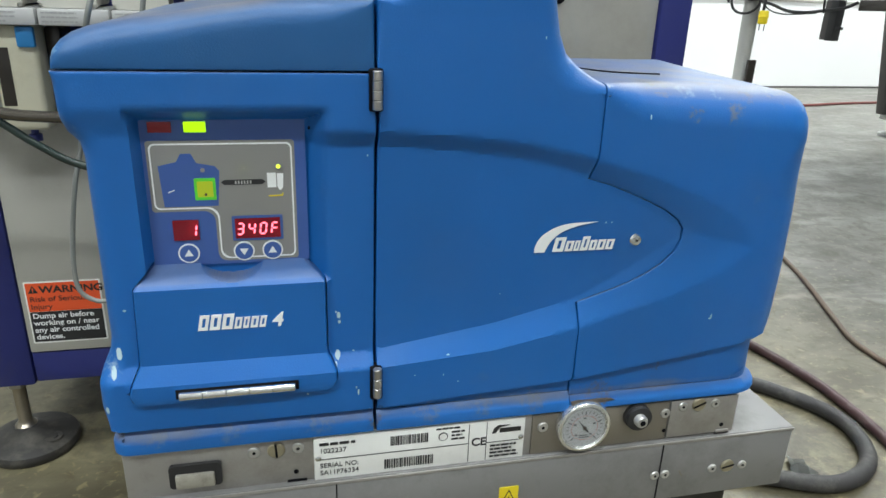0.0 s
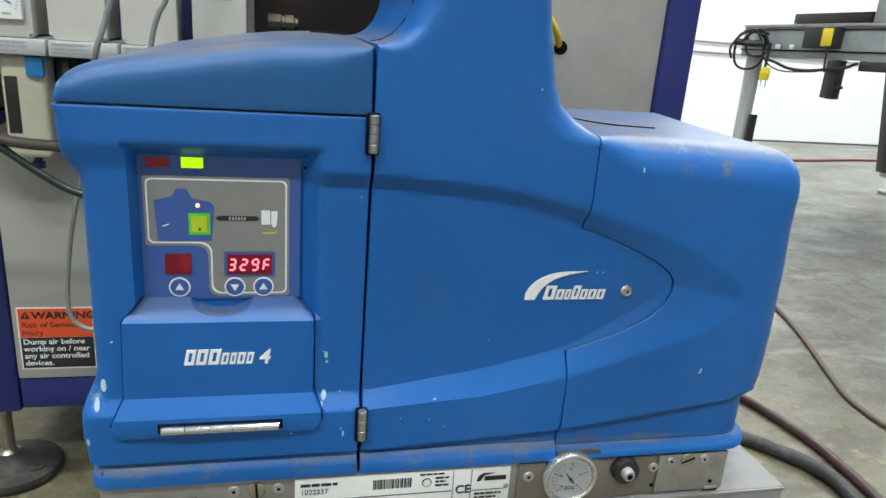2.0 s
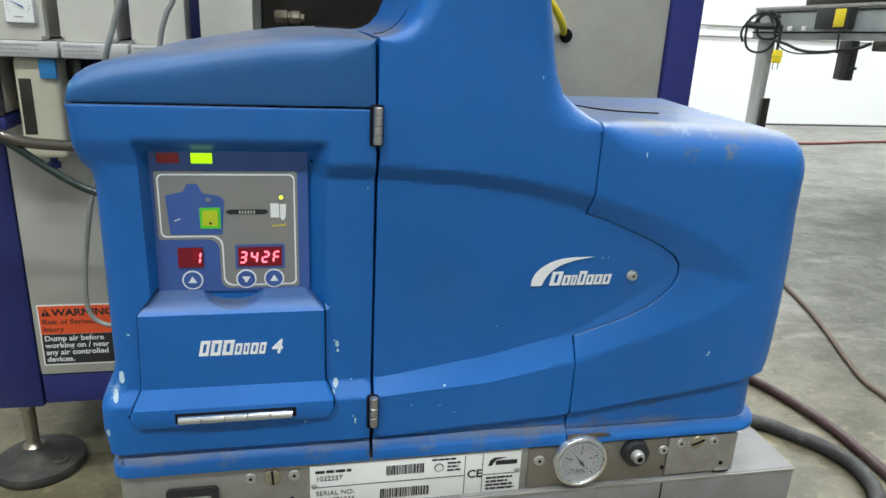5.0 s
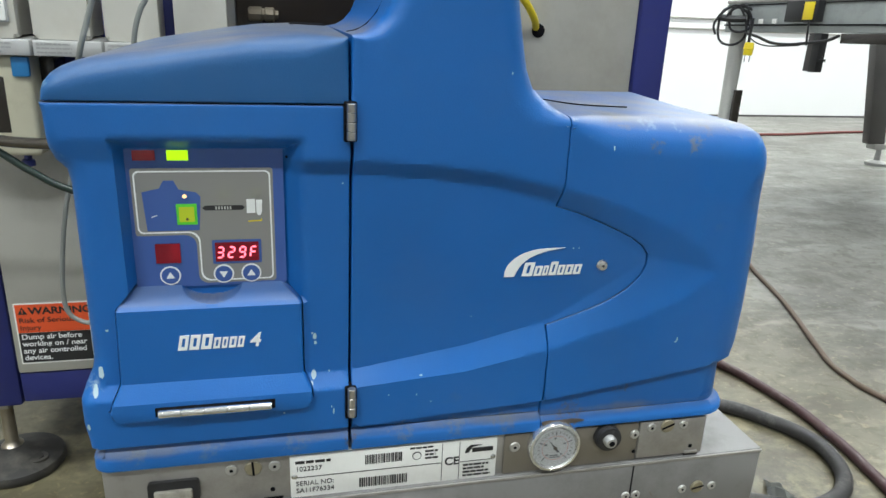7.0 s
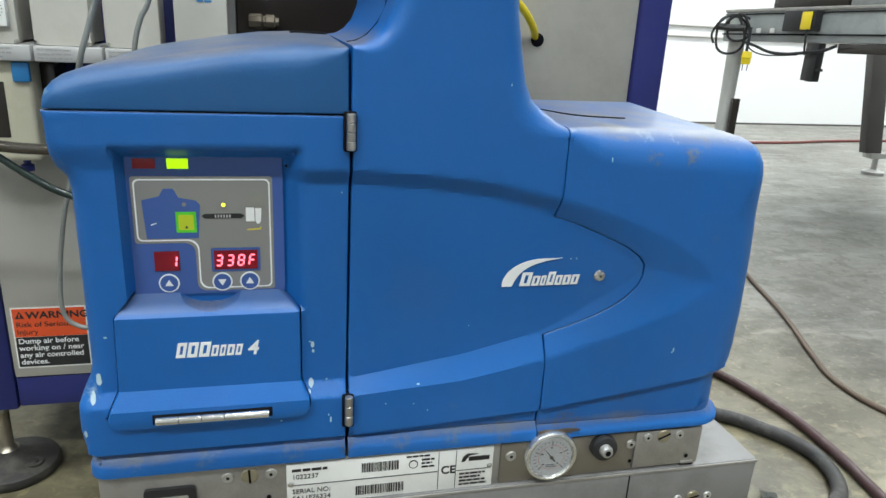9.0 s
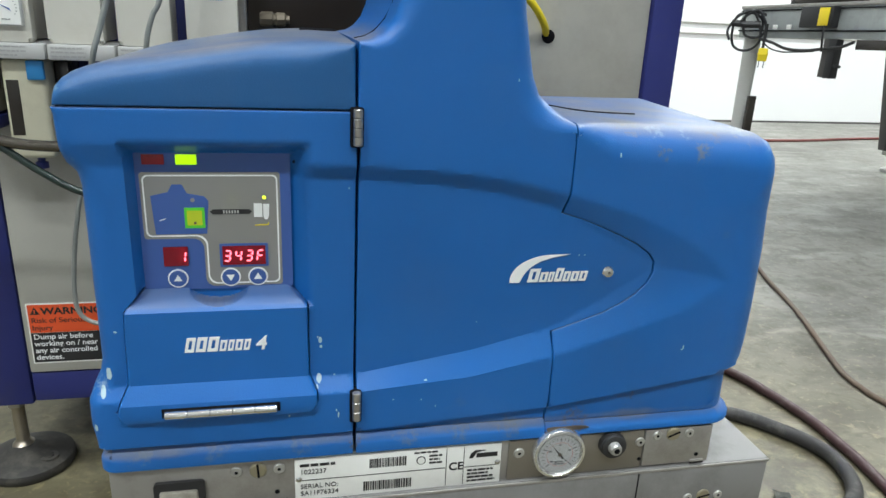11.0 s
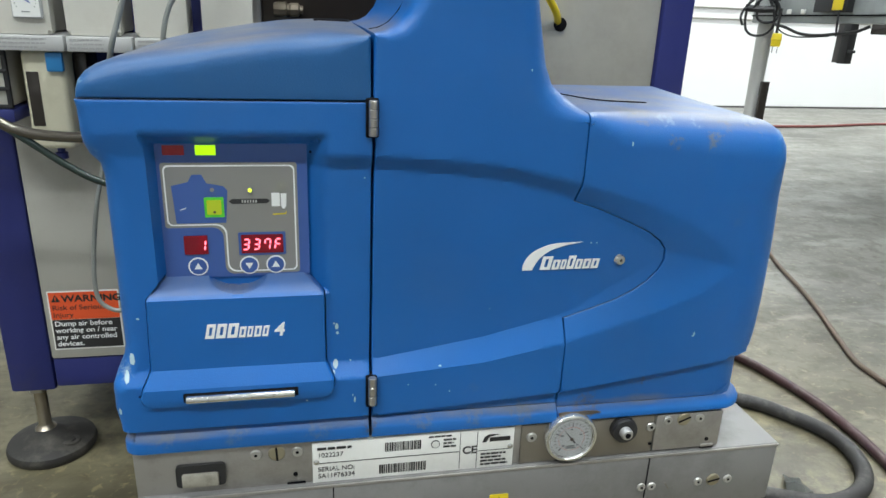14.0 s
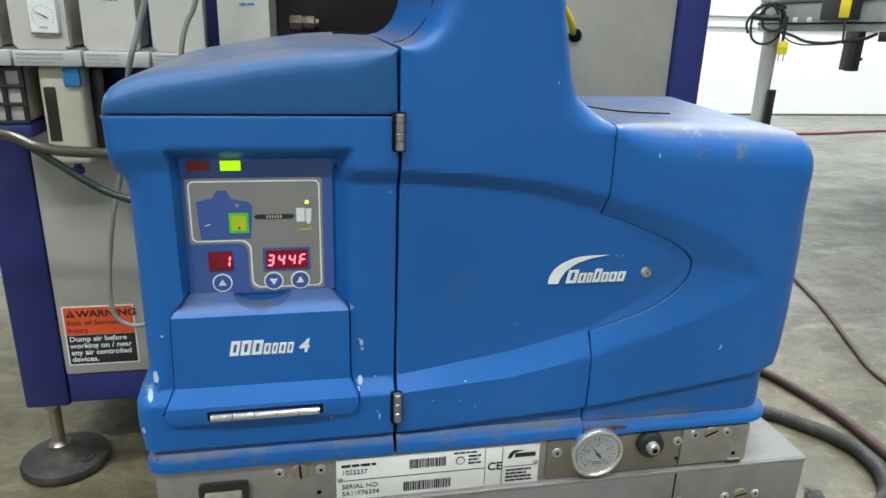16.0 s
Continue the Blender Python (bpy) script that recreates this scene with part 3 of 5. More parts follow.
# ---- the hall ----
def hall():
    x0, x1, y0, y1 = -4.5, 7.5, -4.5, 4.04
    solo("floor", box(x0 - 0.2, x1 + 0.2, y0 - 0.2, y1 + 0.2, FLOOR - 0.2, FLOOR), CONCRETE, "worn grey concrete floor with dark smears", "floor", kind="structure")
    solo("ceiling", box(x0, x1, y0, y1, CEIL, CEIL + 0.15), CEIL_WHITE, "plain pale hall ceiling", "ceiling", kind="structure")
    wn = thing("wall_north", "white painted hall wall with a narrow ledge", "wall", (0, y1, FLOOR), kind="structure")
    part("wall_face", box(x0 - 0.2, x1 + 0.2, y1, y1 + 0.2, FLOOR, CEIL), WALL_WHITE, wn)
    for zr in (0.985, 1.047):
        part("wall_rail", box(x0, x1, y1 - 0.008, y1 + 0.001, zr, zr + 0.010, 0.003), GREY_PANEL, wn, "thin grey rail along the wall")
    part("wall_base", box(x0, x1, y1 - 0.012, y1 + 0.001, FLOOR, FLOOR + 0.010), CONVEYOR_DARK, wn, "thin dark strip at the floor")
    for nm, b in (("wall_south", (x0 - 0.2, x1 + 0.2, y0 - 0.2, y0)),):
        solo(nm, box(*b, FLOOR, CEIL), HALL_GREY, "plain grey hall wall", "wall", kind="structure")
    solo("wall_west", box(x0 - 0.2, x0, y0, y1, FLOOR, CEIL), HALL_GREY, "plain grey hall wall", "wall", kind="structure")
    solo("wall_east", box(x1, x1 + 0.2, y0, y1, FLOOR, CEIL), HALL_GREY, "plain grey hall wall", "wall", kind="structure")
    for fx, fy in FIXTURES + [(x, 2.95) for x in WALL_FILL_ROW]:
        t = thing("ceiling_light", "long white fluorescent ceiling light, unseen", "ceiling light", (fx, fy, CEIL), "hall ceiling lights")
        part("housing", box(fx - 0.8, fx + 0.8, fy - 0.17, fy + 0.17, CEIL - 0.12, CEIL, 0.01), CEIL_WHITE, t)
        part("diffuser", box(fx - 0.77, fx + 0.77, fy - 0.14, fy + 0.14, CEIL - 0.14, CEIL - 0.121, 0.004), TUBE_GLOW, t)


# ---- the adhesive melter ----
P0 = 0.471            # its main face
LENS_TOP = [(-0.13, 0.922), (0.062, 0.921), (0.12, 0.917), (0.16, 0.912), (0.211, 0.900), (0.261, 0.885), (0.305, 0.866), (0.330, 0.850), (0.347, 0.832), (0.36, 0.82)]
LENS_BOT = [(-0.13, 0.754), (0.062, 0.754), (0.146, 0.7608), (0.213, 0.7745), (0.282, 0.795), (0.318, 0.809), (0.347, 0.830), (0.36, 0.84)]
TOP_BAND = [(0.062, 0.011), (0.2, 0.013), (0.285, 0.030), (0.35, 0.034)]
BOT_BAND = [(0.062, 0.011), (0.145, 0.018), (0.21, 0.021), (0.285, 0.044), (0.35, 0.044)]
FOOT_LINE = [(-0.12, 0.7215), (0.059, 0.7215), (0.21, 0.7300), (0.30, 0.7420), (0.40, 0.7565)]


def linear(v):
    return min(1.0, max(0.0, v))


def eased(v):
    v = min(1.0, max(0.0, v))
    return v * v * (3 - 2 * v)


def lens(x, z):
    """How far the shallow lens-shaped hollow lies behind the face."""
    a = (interp(x, LENS_TOP) - z) / interp(x, TOP_BAND)
    b = (z - interp(x, LENS_BOT)) / interp(x, BOT_BAND)
    return 0.0080 * min(ramp(a), linear(b)) * (1 - 0.45 * ramp((x - 0.25) / 0.09))


LOWER_CREASES = [[(x, interp(x, LENS_BOT)) for x in np.arange(-0.12, 0.346, 0.006)],
                 [(x, interp(x, LENS_BOT) + interp(x, BOT_BAND)) for x in np.arange(-0.12, 0.285, 0.006)],
                 [(x, interp(x, FOOT_LINE)) for x in np.arange(-0.12, 0.40, 0.006)],
                 [(x, interp(x, FOOT_LINE) - 0.003) for x in np.arange(-0.12, 0.40, 0.006)]]


def cover_face(x, z):
    foot = 0.006 * linear((interp(x, FOOT_LINE) - z) / 0.003)
    return P0 + lens(x, z) + foot


# outline of the storage pocket's flap: height, left and right edge
FLAP_L = [(0.7430, -0.0955), (0.7455, -0.0985), (0.7500, -0.1002), (0.7560, -0.0985), (0.7680, -0.0930), (0.8214, -0.0912), (0.8342, -0.0800)]
FLAP_R = [(0.7430, 0.0270), (0.7455, 0.0312), (0.7500, 0.0332), (0.7560, 0.0330), (0.7680, 0.0276), (0.8214, 0.0274), (0.8342, 0.0140)]


def door_face(x, z):
    y = P0 + lens(x, z) * linear((x - 0.012) / 0.02)
    # hollow of the control panel under the brow
    a = min(eased((0.9360 - z) / 0.0125), eased((0.0335 - x) / 0.018), eased((x + 0.0850) / 0.0075)) * linear((z - 0.8205) / 0.002)
    # seat of the flap
    b = min(linear((x - interp(z, FLAP_L) + 0.0008) / 0.0005), linear((interp(z, FLAP_R) + 0.0008 - x) / 0.0005), linear((z - 0.7420) / 0.0005)) * linear((0.8372 - z) / 0.002)
    pillar = 0.006 * ramp((0.9345 - z) / 0.016) * linear((z - 0.757) / 0.010) * ramp((-0.060 - x) / 0.010)
    foot = 0.006 * linear((interp(x, FOOT_LINE) - z) / 0.003)
    return y + max(0.0185 * a, 0.0195 * b, pillar) + foot


DOOR_SIDE = [(0.7175, -0.1155, 0.003), (0.727, -0.117, 0.006), (0.740, -0.1195, 0.008), (0.758, -0.1195, 0.009), (0.766, -0.117, 0.010), (0.776, -0.1125, 0.012), (0.785, -0.111, 0.014), (0.905, -0.1105, 0.014)]


def skin(x, z):
    """y of the outer surface of the door or the covers."""
    if x > 0.060:
        return cover_face(x, z) + (0.024 * (1 - math.sqrt(max(0.0, 1 - min(1.0, max(0.0, (z - 0.925) / 0.024)) ** 2))) if x > 0.212 else 0.0)
    xl, r = interp(z, [(p[0], p[1]) for p in DOOR_SIDE]), interp(z, [(p[0], p[2]) for p in DOOR_SIDE])
    c = min(1.0, max(0.0, 1 - (x - xl) / r))
    return door_face(x, z) + r * (1 - math.sqrt(1 - c * c))


def seat(g):
    return [(interp(z, FLAP_L) - g, z) for z in np.arange(0.8340, 0.7436, -0.0025)] + [(-0.0955 - g * 0.3, 0.7428 - g), (0.0270 + g * 0.3, 0.7428 - g)] + [(interp(z, FLAP_R) + g, z) for z in np.arange(0.7440, 0.8342, 0.0025)]


DOOR_CREASES = LOWER_CREASES[2:] + [seat(0.0003), seat(0.0008),
                                    [(0.0350, 0.754), (0.058, 0.754)], [(0.0310, 0.765), (0.058, 0.765)], [(-0.119, 0.757), (-0.1025, 0.757)], [(-0.110, 0.767), (-0.096, 0.767)]]


ARC = [(0.209, 0.7918), (0.230, 0.7993), (0.249, 0.8064), (0.262, 0.8131), (0.2725, 0.8200), (0.2820, 0.8297), (0.2860, 0.838), (0.2860, 0.846), (0.2808, 0.853), (0.2702, 0.8605), (0.257, 0.867), (0.2445, 0.8725), (0.226, 0.880), (0.209, 0.885)]


def melter():
    t = thing("adhesive_melter", "blue and grey hot melt adhesive unit with a lit control panel", "adhesive melter", (0.15, 0.60, FLOOR))
    B = 0.700
    # control door
    left = [(-0.1178, 0.9555, 0.0015), (-0.1180, 0.950, 0.006), (-0.1180, 0.928, 0.008), (-0.1165, 0.920, 0.010), (-0.1115, 0.9135, 0.012), (-0.1105, 0.905, 0.014), (-0.111, 0.785, 0.014),
            (-0.1125, 0.776, 0.012), (-0.117, 0.766, 0.010), (-0.1195, 0.758, 0.009), (-0.1195, 0.740, 0.008), (-0.117, 0.727, 0.006), (-0.1155, 0.7175, 0.003)]
    door = part("control_door", moulded(left + [(0.0585, 0.7175, 0.001), (0.0598, 0.80, 0.001), (0.0606, 0.928, 0.001), (0.0582, 0.9555, 0.001)], door_face, B, 0.002, creases=DOOR_CREASES), BLUE, t, "", 40)
    part("door_pin", lathe([(0.0010, 0), (0.0010, 0.0006)], (0.0205, door_face(0.0205, 0.9205), 0.9205), "y", 10), GAP, t)
    # centre cover with its tower
    centre = [(0.0612, 0.7165, 0.001), (0.2095, 0.7165, 0.001), (0.2100, 0.772, 0.0008)] + [(x - 0.0007, z, 0.0006) for x, z in ARC] + [
        (0.2105, 0.905, 0.0008), (0.2105, 0.940, 0.0008), (0.2104, 0.9494, 0.006, 0, -1), (0.204, 0.9530, 0.011), (0.195, 0.9600, 0.018), (0.186, 0.968, 0.019), (0.1805, 0.980, 0.018), (0.1770, 0.995, 0.017), (0.172, 1.02, 0.016), (0.162, 1.10, 0.016),
        (0.092, 1.10, 0.014), (0.0905, 1.04, 0.014), (0.088, 1.024, 0.013), (0.083, 1.012, 0.012), (0.076, 1.004, 0.010), (0.069, 1.000, 0.006), (0.0612, 0.9985, 0.003), (0.0612, 0.957, 0.001), (0.0625, 0.928, 0.001), (0.0612, 0.80, 0.001)]
    part("centre_cover", moulded(centre, cover_face, B, 0.003, shift=lambda x, z: (0, -0.010 * ramp((0.985 - z) / 0.03) if x > 0.17 and z > 0.945 else 0), creases=LOWER_CREASES), BLUE, t, "", 22)
    # end cover with its hump
    end = [(0.2108, 0.7125, 0.001), (0.3500, 0.7125, 0.001), (0.3780, 0.7125, 0.026, -1, 0), (0.3785, 0.745, 0.028, -1, 0), (0.3878, 0.753, 0.033, -1, 0), (0.3905, 0.770, 0.035, -1, 0), (0.3918, 0.80, 0.036, -1, 0), (0.3908, 0.85, 0.036, -1, 0), (0.3875, 0.885, 0.034, -1, -0.1),
           (0.3852, 0.904, 0.030, -1, -0.3), (0.3828, 0.918, 0.027, -0.9, -0.7), (0.3785, 0.9290, 0.025, -0.7, -1), (0.3720, 0.9375, 0.024, -0.4, -1), (0.3620, 0.9425, 0.024, 0, -1), (0.345, 0.9452, 0.025, 0, -1), (0.30, 0.9475, 0.025, 0, -1), (0.24, 0.9495, 0.022, 0, -1), (0.224, 0.9498, 0.014, 0, -1), (0.2115, 0.9498, 0.007, 0, -1), (0.2112, 0.9400, 0.0008), (0.2112, 0.905, 0.0008)] + [(x + 0.0006, z, 0.0006) for x, z in ARC[::-1]] + [(0.2106, 0.772, 0.0008)]
    part("end_cover", moulded(end, cover_face, B, 0.003, shift=lambda x, z: (0, (0.9440 - z) * ramp((z - 0.905) / 0.03)), creases=LOWER_CREASES), BLUE, t, "", 22)
    part("top_seam", tube([(0.2225, 0.650, 0.9456), (0.230, 0.625, 0.9463), (0.238, 0.595, 0.9471), (0.246, 0.565, 0.9480), (0.260, 0.549, 0.9484), (0.288, 0.543, 0.9482)], 0.0006, 6, 4), GAP, t, "dark seam on the hump")
    part("tower_seam", tube([(0.0883, 0.515, 1.028), (0.0877, 0.517, 1.022), (0.0828, 0.520, 1.0120), (0.0758, 0.521, 1.0041), (0.0690, 0.521, 1.0002), (0.0625, 0.520, 0.9988)], 0.0006, 6, 4), GAP, t, "dark seam round the tower's foot")
    # lid
    top = [(0.0595, 0.9970), (0.033, 0.9975), (0.00, 0.9952), (-0.03, 0.9908), (-0.06, 0.9853), (-0.085, 0.9815), (-0.098, 0.9785), (-0.1065, 0.9752), (-0.1122, 0.9712), (-0.1155, 0.9668), (-0.1168, 0.9620)]
    lid_o = [(-0.1168, 0.9563, 0.0015), (0.0595, 0.9568, 0.0006)] + [(x, z, max(0.005, min(0.014, (z - 0.956) * 0.7)) if x < 0.05 else 0.003) for x, z in top]
    part("lid", moulded(lid_o, lambda x, z: P0, B, 0.004, shift=lambda x, z: (0, 0.0025 * ramp((x + 0.12) / 0.06) if z > 0.96 else 0)), BLUE_LID_SHADED, t, "greener blue lid, its colour darkened for shade")
    part("lid_handle", box(0.027, 0.0585, 0.655, 0.69, 0.990, 1.0005, 0.002), GAP, t, "dark lip at the back of the lid")
    # dark gaskets seen in the gaps between the covers
    part("core", box(-0.105, 0.345, 0.494, B - 0.01, 0.702, 0.925), GAP, t, "black inner frame seen in the joints")
    # skirt in three lengths
    for xa, xb, ra, rb, zs in ((-0.1175, 0.0585, 0.012, 0.001, 0.7175), (0.0610, 0.2095, 0.001, 0.001, 0.7165), (0.2110, 0.3855, 0.001, 0.030, 0.7125)):
        prof = []
        if ra > 0.005:
            prof += [(xa + ra - ra * math.cos(radians(a)), P0 + ra - ra * math.sin(radians(a))) for a in range(0, 91, 15)]
        else:
            prof += [(xa, P0)]
        if rb > 0.005:
            prof += [(xb - rb + rb * math.sin(radians(a)), P0 + rb - rb * math.cos(radians(a))) for a in range(0, 91, 15)]
        else:
            prof += [(xb, P0)]
        prof += [(xb, B), (xa, B)]
        bm = bmesh.new()
        rings = []
        cx, cy = sum(p[0] for p in prof) / len(prof), 0.58
        for z, off in ((0.7005, 0.0025), (0.7025, 0.0), (zs - 0.0072, 0.0), (zs - 0.0048, 0.0009), (zs, 0.0058)):
            ring = []
            for x, y in prof:
                yy = y + (off if y < 0.6 else 0)
                xx = x - (off if (rb > 0.005 and x > xb - 0.02) else 0) + (off if (ra > 0.005 and x < xa + 0.008) else 0)
                ring.append(bm.verts.new((xx, yy, z)))
            rings.append(ring)
        for a, b in zip(rings, rings[1:]):
            for i in range(len(prof)):
                j = (i + 1) % len(prof)
                bm.faces.new((a[i], a[j], b[j], b[i]))
        bm.faces.new(rings[0][::-1])
        bm.faces.new(rings[-1])
        part("skirt", bm, BLUE, t)
    # storage pocket with its flap
    rows = [(0.8342, 0.4895, -0.0800, 0.0140)] + [(0.8328 - 0.0092 * k / 14, 0.4875 - 0.0125 * k / 14, -0.0805 - 0.0093 * k / 14, 0.0148 + 0.0110 * k / 14) for k in range(15)] + [(0.8214, 0.4732, -0.0912, 0.0274),
            (0.7685, 0.4732, -0.0930, 0.0276), (0.7565, 0.4664, -0.0985, 0.0330), (0.7500, 0.4660, -0.1002, 0.0332), (0.7455, 0.4662, -0.0985, 0.0312), (0.7430, 0.4668, -0.0955, 0.0270)]
    bm = bmesh.new()
    rings = []
    for z, y, xl, xr in rows:
        n = 150
        ring = [bm.verts.new((xl, 0.4905, z)), bm.verts.new((xl + 0.0002, y + 0.0012, z))]
        for k in range(n + 1):
            x = xl + 0.0012 + (xr - xl - 0.0024) * k / n
            # finger scoop in the top edge
            e = 1 - math.hypot((x + 0.0315) / 0.0195, (z - 0.8345) / 0.0105)
            d = 0.02 * ramp(e / 0.14) if z > 0.8222 else 0.0
            ring.append(bm.verts.new((x, min(0.490, y + d), z)))
        ring += [bm.verts.new((xr - 0.0002, y + 0.0012, z)), bm.verts.new((xr, 0.4905, z))]
        rings.append(ring)
    for a, b in zip(rings, rings[1:]):
        for i in range(len(a) - 1):
            bm.faces.new((a[i], a[i + 1], b[i + 1], b[i]))
    for r in (rings[0], rings[-1]):
        bm.faces.new(r)
    part("pocket_flap", bm, BLUE, t, "blue flap of the storage pocket", 22)
    # flap hinge
    hx0, hx1 = -0.0695, 0.0050
    part("flap_hinge_slot", box(hx0 - 0.0022, hx1 + 0.0022, 0.4654, 0.4715, 0.7464, 0.7534, 0.0004), GAP, t)
    for k in range(5):
        w = (hx1 - hx0) / 5
        part("flap_hinge_knuckle", lathe([(0.0025, 0), (0.0029, 0.0003), (0.0029, w - 0.0005), (0.0025, w - 0.0002)], (hx0 + k * w, 0.4640, 0.7496), "x", 14), CHROME, t, "bright steel hinge barrel")
    # door hinges
    for hz0, hz1 in ((0.9348, 0.9580), (0.7342, 0.7570)):
        h = part("door_hinge", box(0.0560, 0.0645, 0.4675, 0.478, hz0 - (0.0016 if hz0 > 0.9 else 0.0034), hz1 + (0.0006 if hz0 > 0.9 else -0.0012), 0.0012), GAP, t, "dark recess of a door hinge")
        k = 4 if hz0 > 0.9 else 3
        w = (hz1 - hz0) / k
        for i in range(k):
            part("hinge_knuckle", lathe([(0.0026, 0), (0.0030, 0.0004), (0.0030, w - 0.0006), (0.0026, w - 0.0002)], (0.0606, 0.4658, hz0 + i * w), "z", 14), HINGE, h)
    # bolt head on the arc
    s = part("cover_screw", lathe([(0.0047, 0), (0.0047, 0.001), (0.0036, 0.0024), (0.0012, 0.003)], (0.2500, 0.4790, 0.8385), "y", 20), CHROME, t, "round chrome cross-head screw")
    part("cross_slot", plate([(0.2490, 0.8380), (0.2510, 0.8380), (0.2510, 0.8390), (0.2490, 0.8390)], 0.4758, 0.0003, plate([(0.2495, 0.8375), (0.2505, 0.8375), (0.2505, 0.8395), (0.2495, 0.8395)], 0.47585, 0.0003)), INK, s)
    # maker's mark: a swoosh and a slanted block in white, letters left as bars
    yl = 0.4776
    out_edge = [(p.x, p.y) for p in smooth_path([(0.1727, 0.8325, 0), (0.1733, 0.8378, 0), (0.1775, 0.8445, 0), (0.1860, 0.8500, 0), (0.1980, 0.8532, 0), (0.2185, 0.8538, 0)], 4)]
    in_edge = [(p.x, p.y) for p in smooth_path([(0.2050, 0.8516, 0), (0.1945, 0.8482, 0), (0.1870, 0.8432, 0), (0.1828, 0.8378, 0), (0.1803, 0.8325, 0)], 4)]
    part("maker_mark", plate((out_edge + in_edge)[::-1], yl, 0.0006), PRINT_WHITE, t, "white printed swoosh mark")
    for xa, w, hgt in ((0.1862, 0.0080, 0.0105), (0.1954, 0.0056, 0.0076), (0.2021, 0.0038, 0.0076), (0.2070, 0.0056, 0.0105), (0.2137, 0.0050, 0.0076), (0.2198, 0.0056, 0.0076), (0.2265, 0.0056, 0.0076)):
        part("maker_block", slant_block(xa, 0.8325, w, hgt, yl), PRINT_WHITE, t)
    # product name on the flap: blocks, then the figure
    x = -0.0550
    for w, hgt in ((0.0060, 0.0108), (0.0064, 0.0108), (0.0068, 0.0108), (0.0044, 0.0080), (0.0036, 0.0080), (0.0046, 0.0080), (0.0040, 0.0080)):
        part("product_block", slant_block(x, 0.7918, w, hgt, 0.4727), PRINT_WHITE, t)
        x += w + 0.0011
    lettering("product_figure", "4", -0.0085, 0.7918, 0.4729, 0.0142, PRINT_WHITE, t, shear=0.2, bold=0.0003)
    # paint chips and grime
    rnd = random.Random(4)
    for x, z, w, h in ((-0.1050, 0.7768, 0.0024, 0.0088), (-0.1092, 0.7645, 0.0022, 0.0086), (-0.1155, 0.7390, 0.0016, 0.0052), (-0.0980, 0.8075, 0.0014, 0.0016), (0.0345, 0.7640, 0.0022, 0.0066), (0.0330, 0.7585, 0.0012, 0.0036),
                          (0.0358, 0.7935, 0.0017, 0.0050), (0.0362, 0.7885, 0.0013, 0.0026), (0.0340, 0.796, 0.0008, 0.0016), (0.0480, 0.7365, 0.0008, 0.0050), (0.0465, 0.7405, 0.0006, 0.0018), (0.0130, 0.7385, 0.0009, 0.0012), (0.0455, 0.7655, 0.0010, 0.0012),
                          (0.109, 0.7445, 0.0006, 0.0012), (0.120, 0.738, 0.0006, 0.0012), (0.088, 0.746, 0.0007, 0.0010), (0.3190, 0.7755, 0.0009, 0.0036), (0.3180, 0.7735, 0.0013, 0.0014), (0.112, 0.7600, 0.0016, 0.0012), (0.150, 0.8020, 0.0006, 0.0007),
                          (0.2255, 0.8525, 0.0006, 0.0014), (0.2300, 0.8525, 0.0006, 0.0012), (0.0560, 0.904, 0.0006, 0.0014), (0.1660, 0.9780, 0.0006, 0.0018), (0.2450, 0.9290, 0.0007, 0.0046), (0.2350, 0.9320, 0.0030, 0.0007)):
        bm = bmesh.new()
        mid = bm.verts.new((x, skin(x, z) - 0.00012, z))
        rim = []
        for a in np.linspace(0, 2 * math.pi, 21)[:-1]:
            px, pz = x + 0.8 * w * rnd.uniform(0.78, 1.08) * math.cos(a), z + h / 1.9 * rnd.uniform(0.85, 1.05) * math.sin(a)
            rim.append(bm.verts.new((px, skin(px, pz) - 0.00010, pz)))
        for i in range(20):
            bm.faces.new((mid, rim[i], rim[(i + 1) % 20]))
        part("paint_chip", bm, CHIP, t, "pale chip in the paint")
    part("grime_stain", plate([(0.2115, 0.7078), (0.219, 0.7068), (0.228, 0.7075), (0.238, 0.7071), (0.2475, 0.7084), (0.2445, 0.7098), (0.236, 0.7108), (0.226, 0.7104), (0.217, 0.7109), (0.2112, 0.7100)], 0.4708, 0.001), RUST, t, "brown grime on the skirt")
    # chassis rail and base
    part("chassis_rail", box(-0.113, 0.362, 0.4765, B - 0.01, 0.6600, 0.7005, 0.001), STEEL, t, "grey steel rail under the covers")
    base = part("base_box", box(-0.112, 0.422, 0.4720, 0.74, 0.6010, 0.6620, 0.0022), BASE_STEEL, t, "grey sheet steel base box")
    part("base_lip", box(-0.1118, 0.4218, 0.4708, 0.4722, 0.6586, 0.6612, 0.0006), STEEL, base, "thin brighter strip along the top edge")
    for xs in (0.031, 0.2985):
        part("panel_joint", box(xs - 0.0005, xs + 0.0005, 0.4714, 0.4722, 0.603, 0.659), GAP, base)
    part("base_foot", box(-0.09, 0.39, 0.50, 0.72, FLOOR, 0.6020), BLACK, t, "dark plinth under the base box")
    part("gauge_plate", box(0.1825, 0.2995, 0.4745, 0.477, 0.6625, 0.6990, 0.0006), WARM_STEEL, t, "brown-grey steel plate of the gauge")
    part("rail_plate", box(0.3003, 0.3615, 0.4735, 0.477, 0.6640, 0.6990, 0.0006), STEEL, t)
    part("rail_hole", lathe([(0.0016, 0), (0.0016, 0.0004)], (0.2975, 0.4743, 0.6712), "y", 14), GAP, t)
    part("rail_hole", lathe([(0.0018, 0), (0.0018, 0.0004)], (0.350, 0.4733, 0.6715), "y", 14), GAP, t)
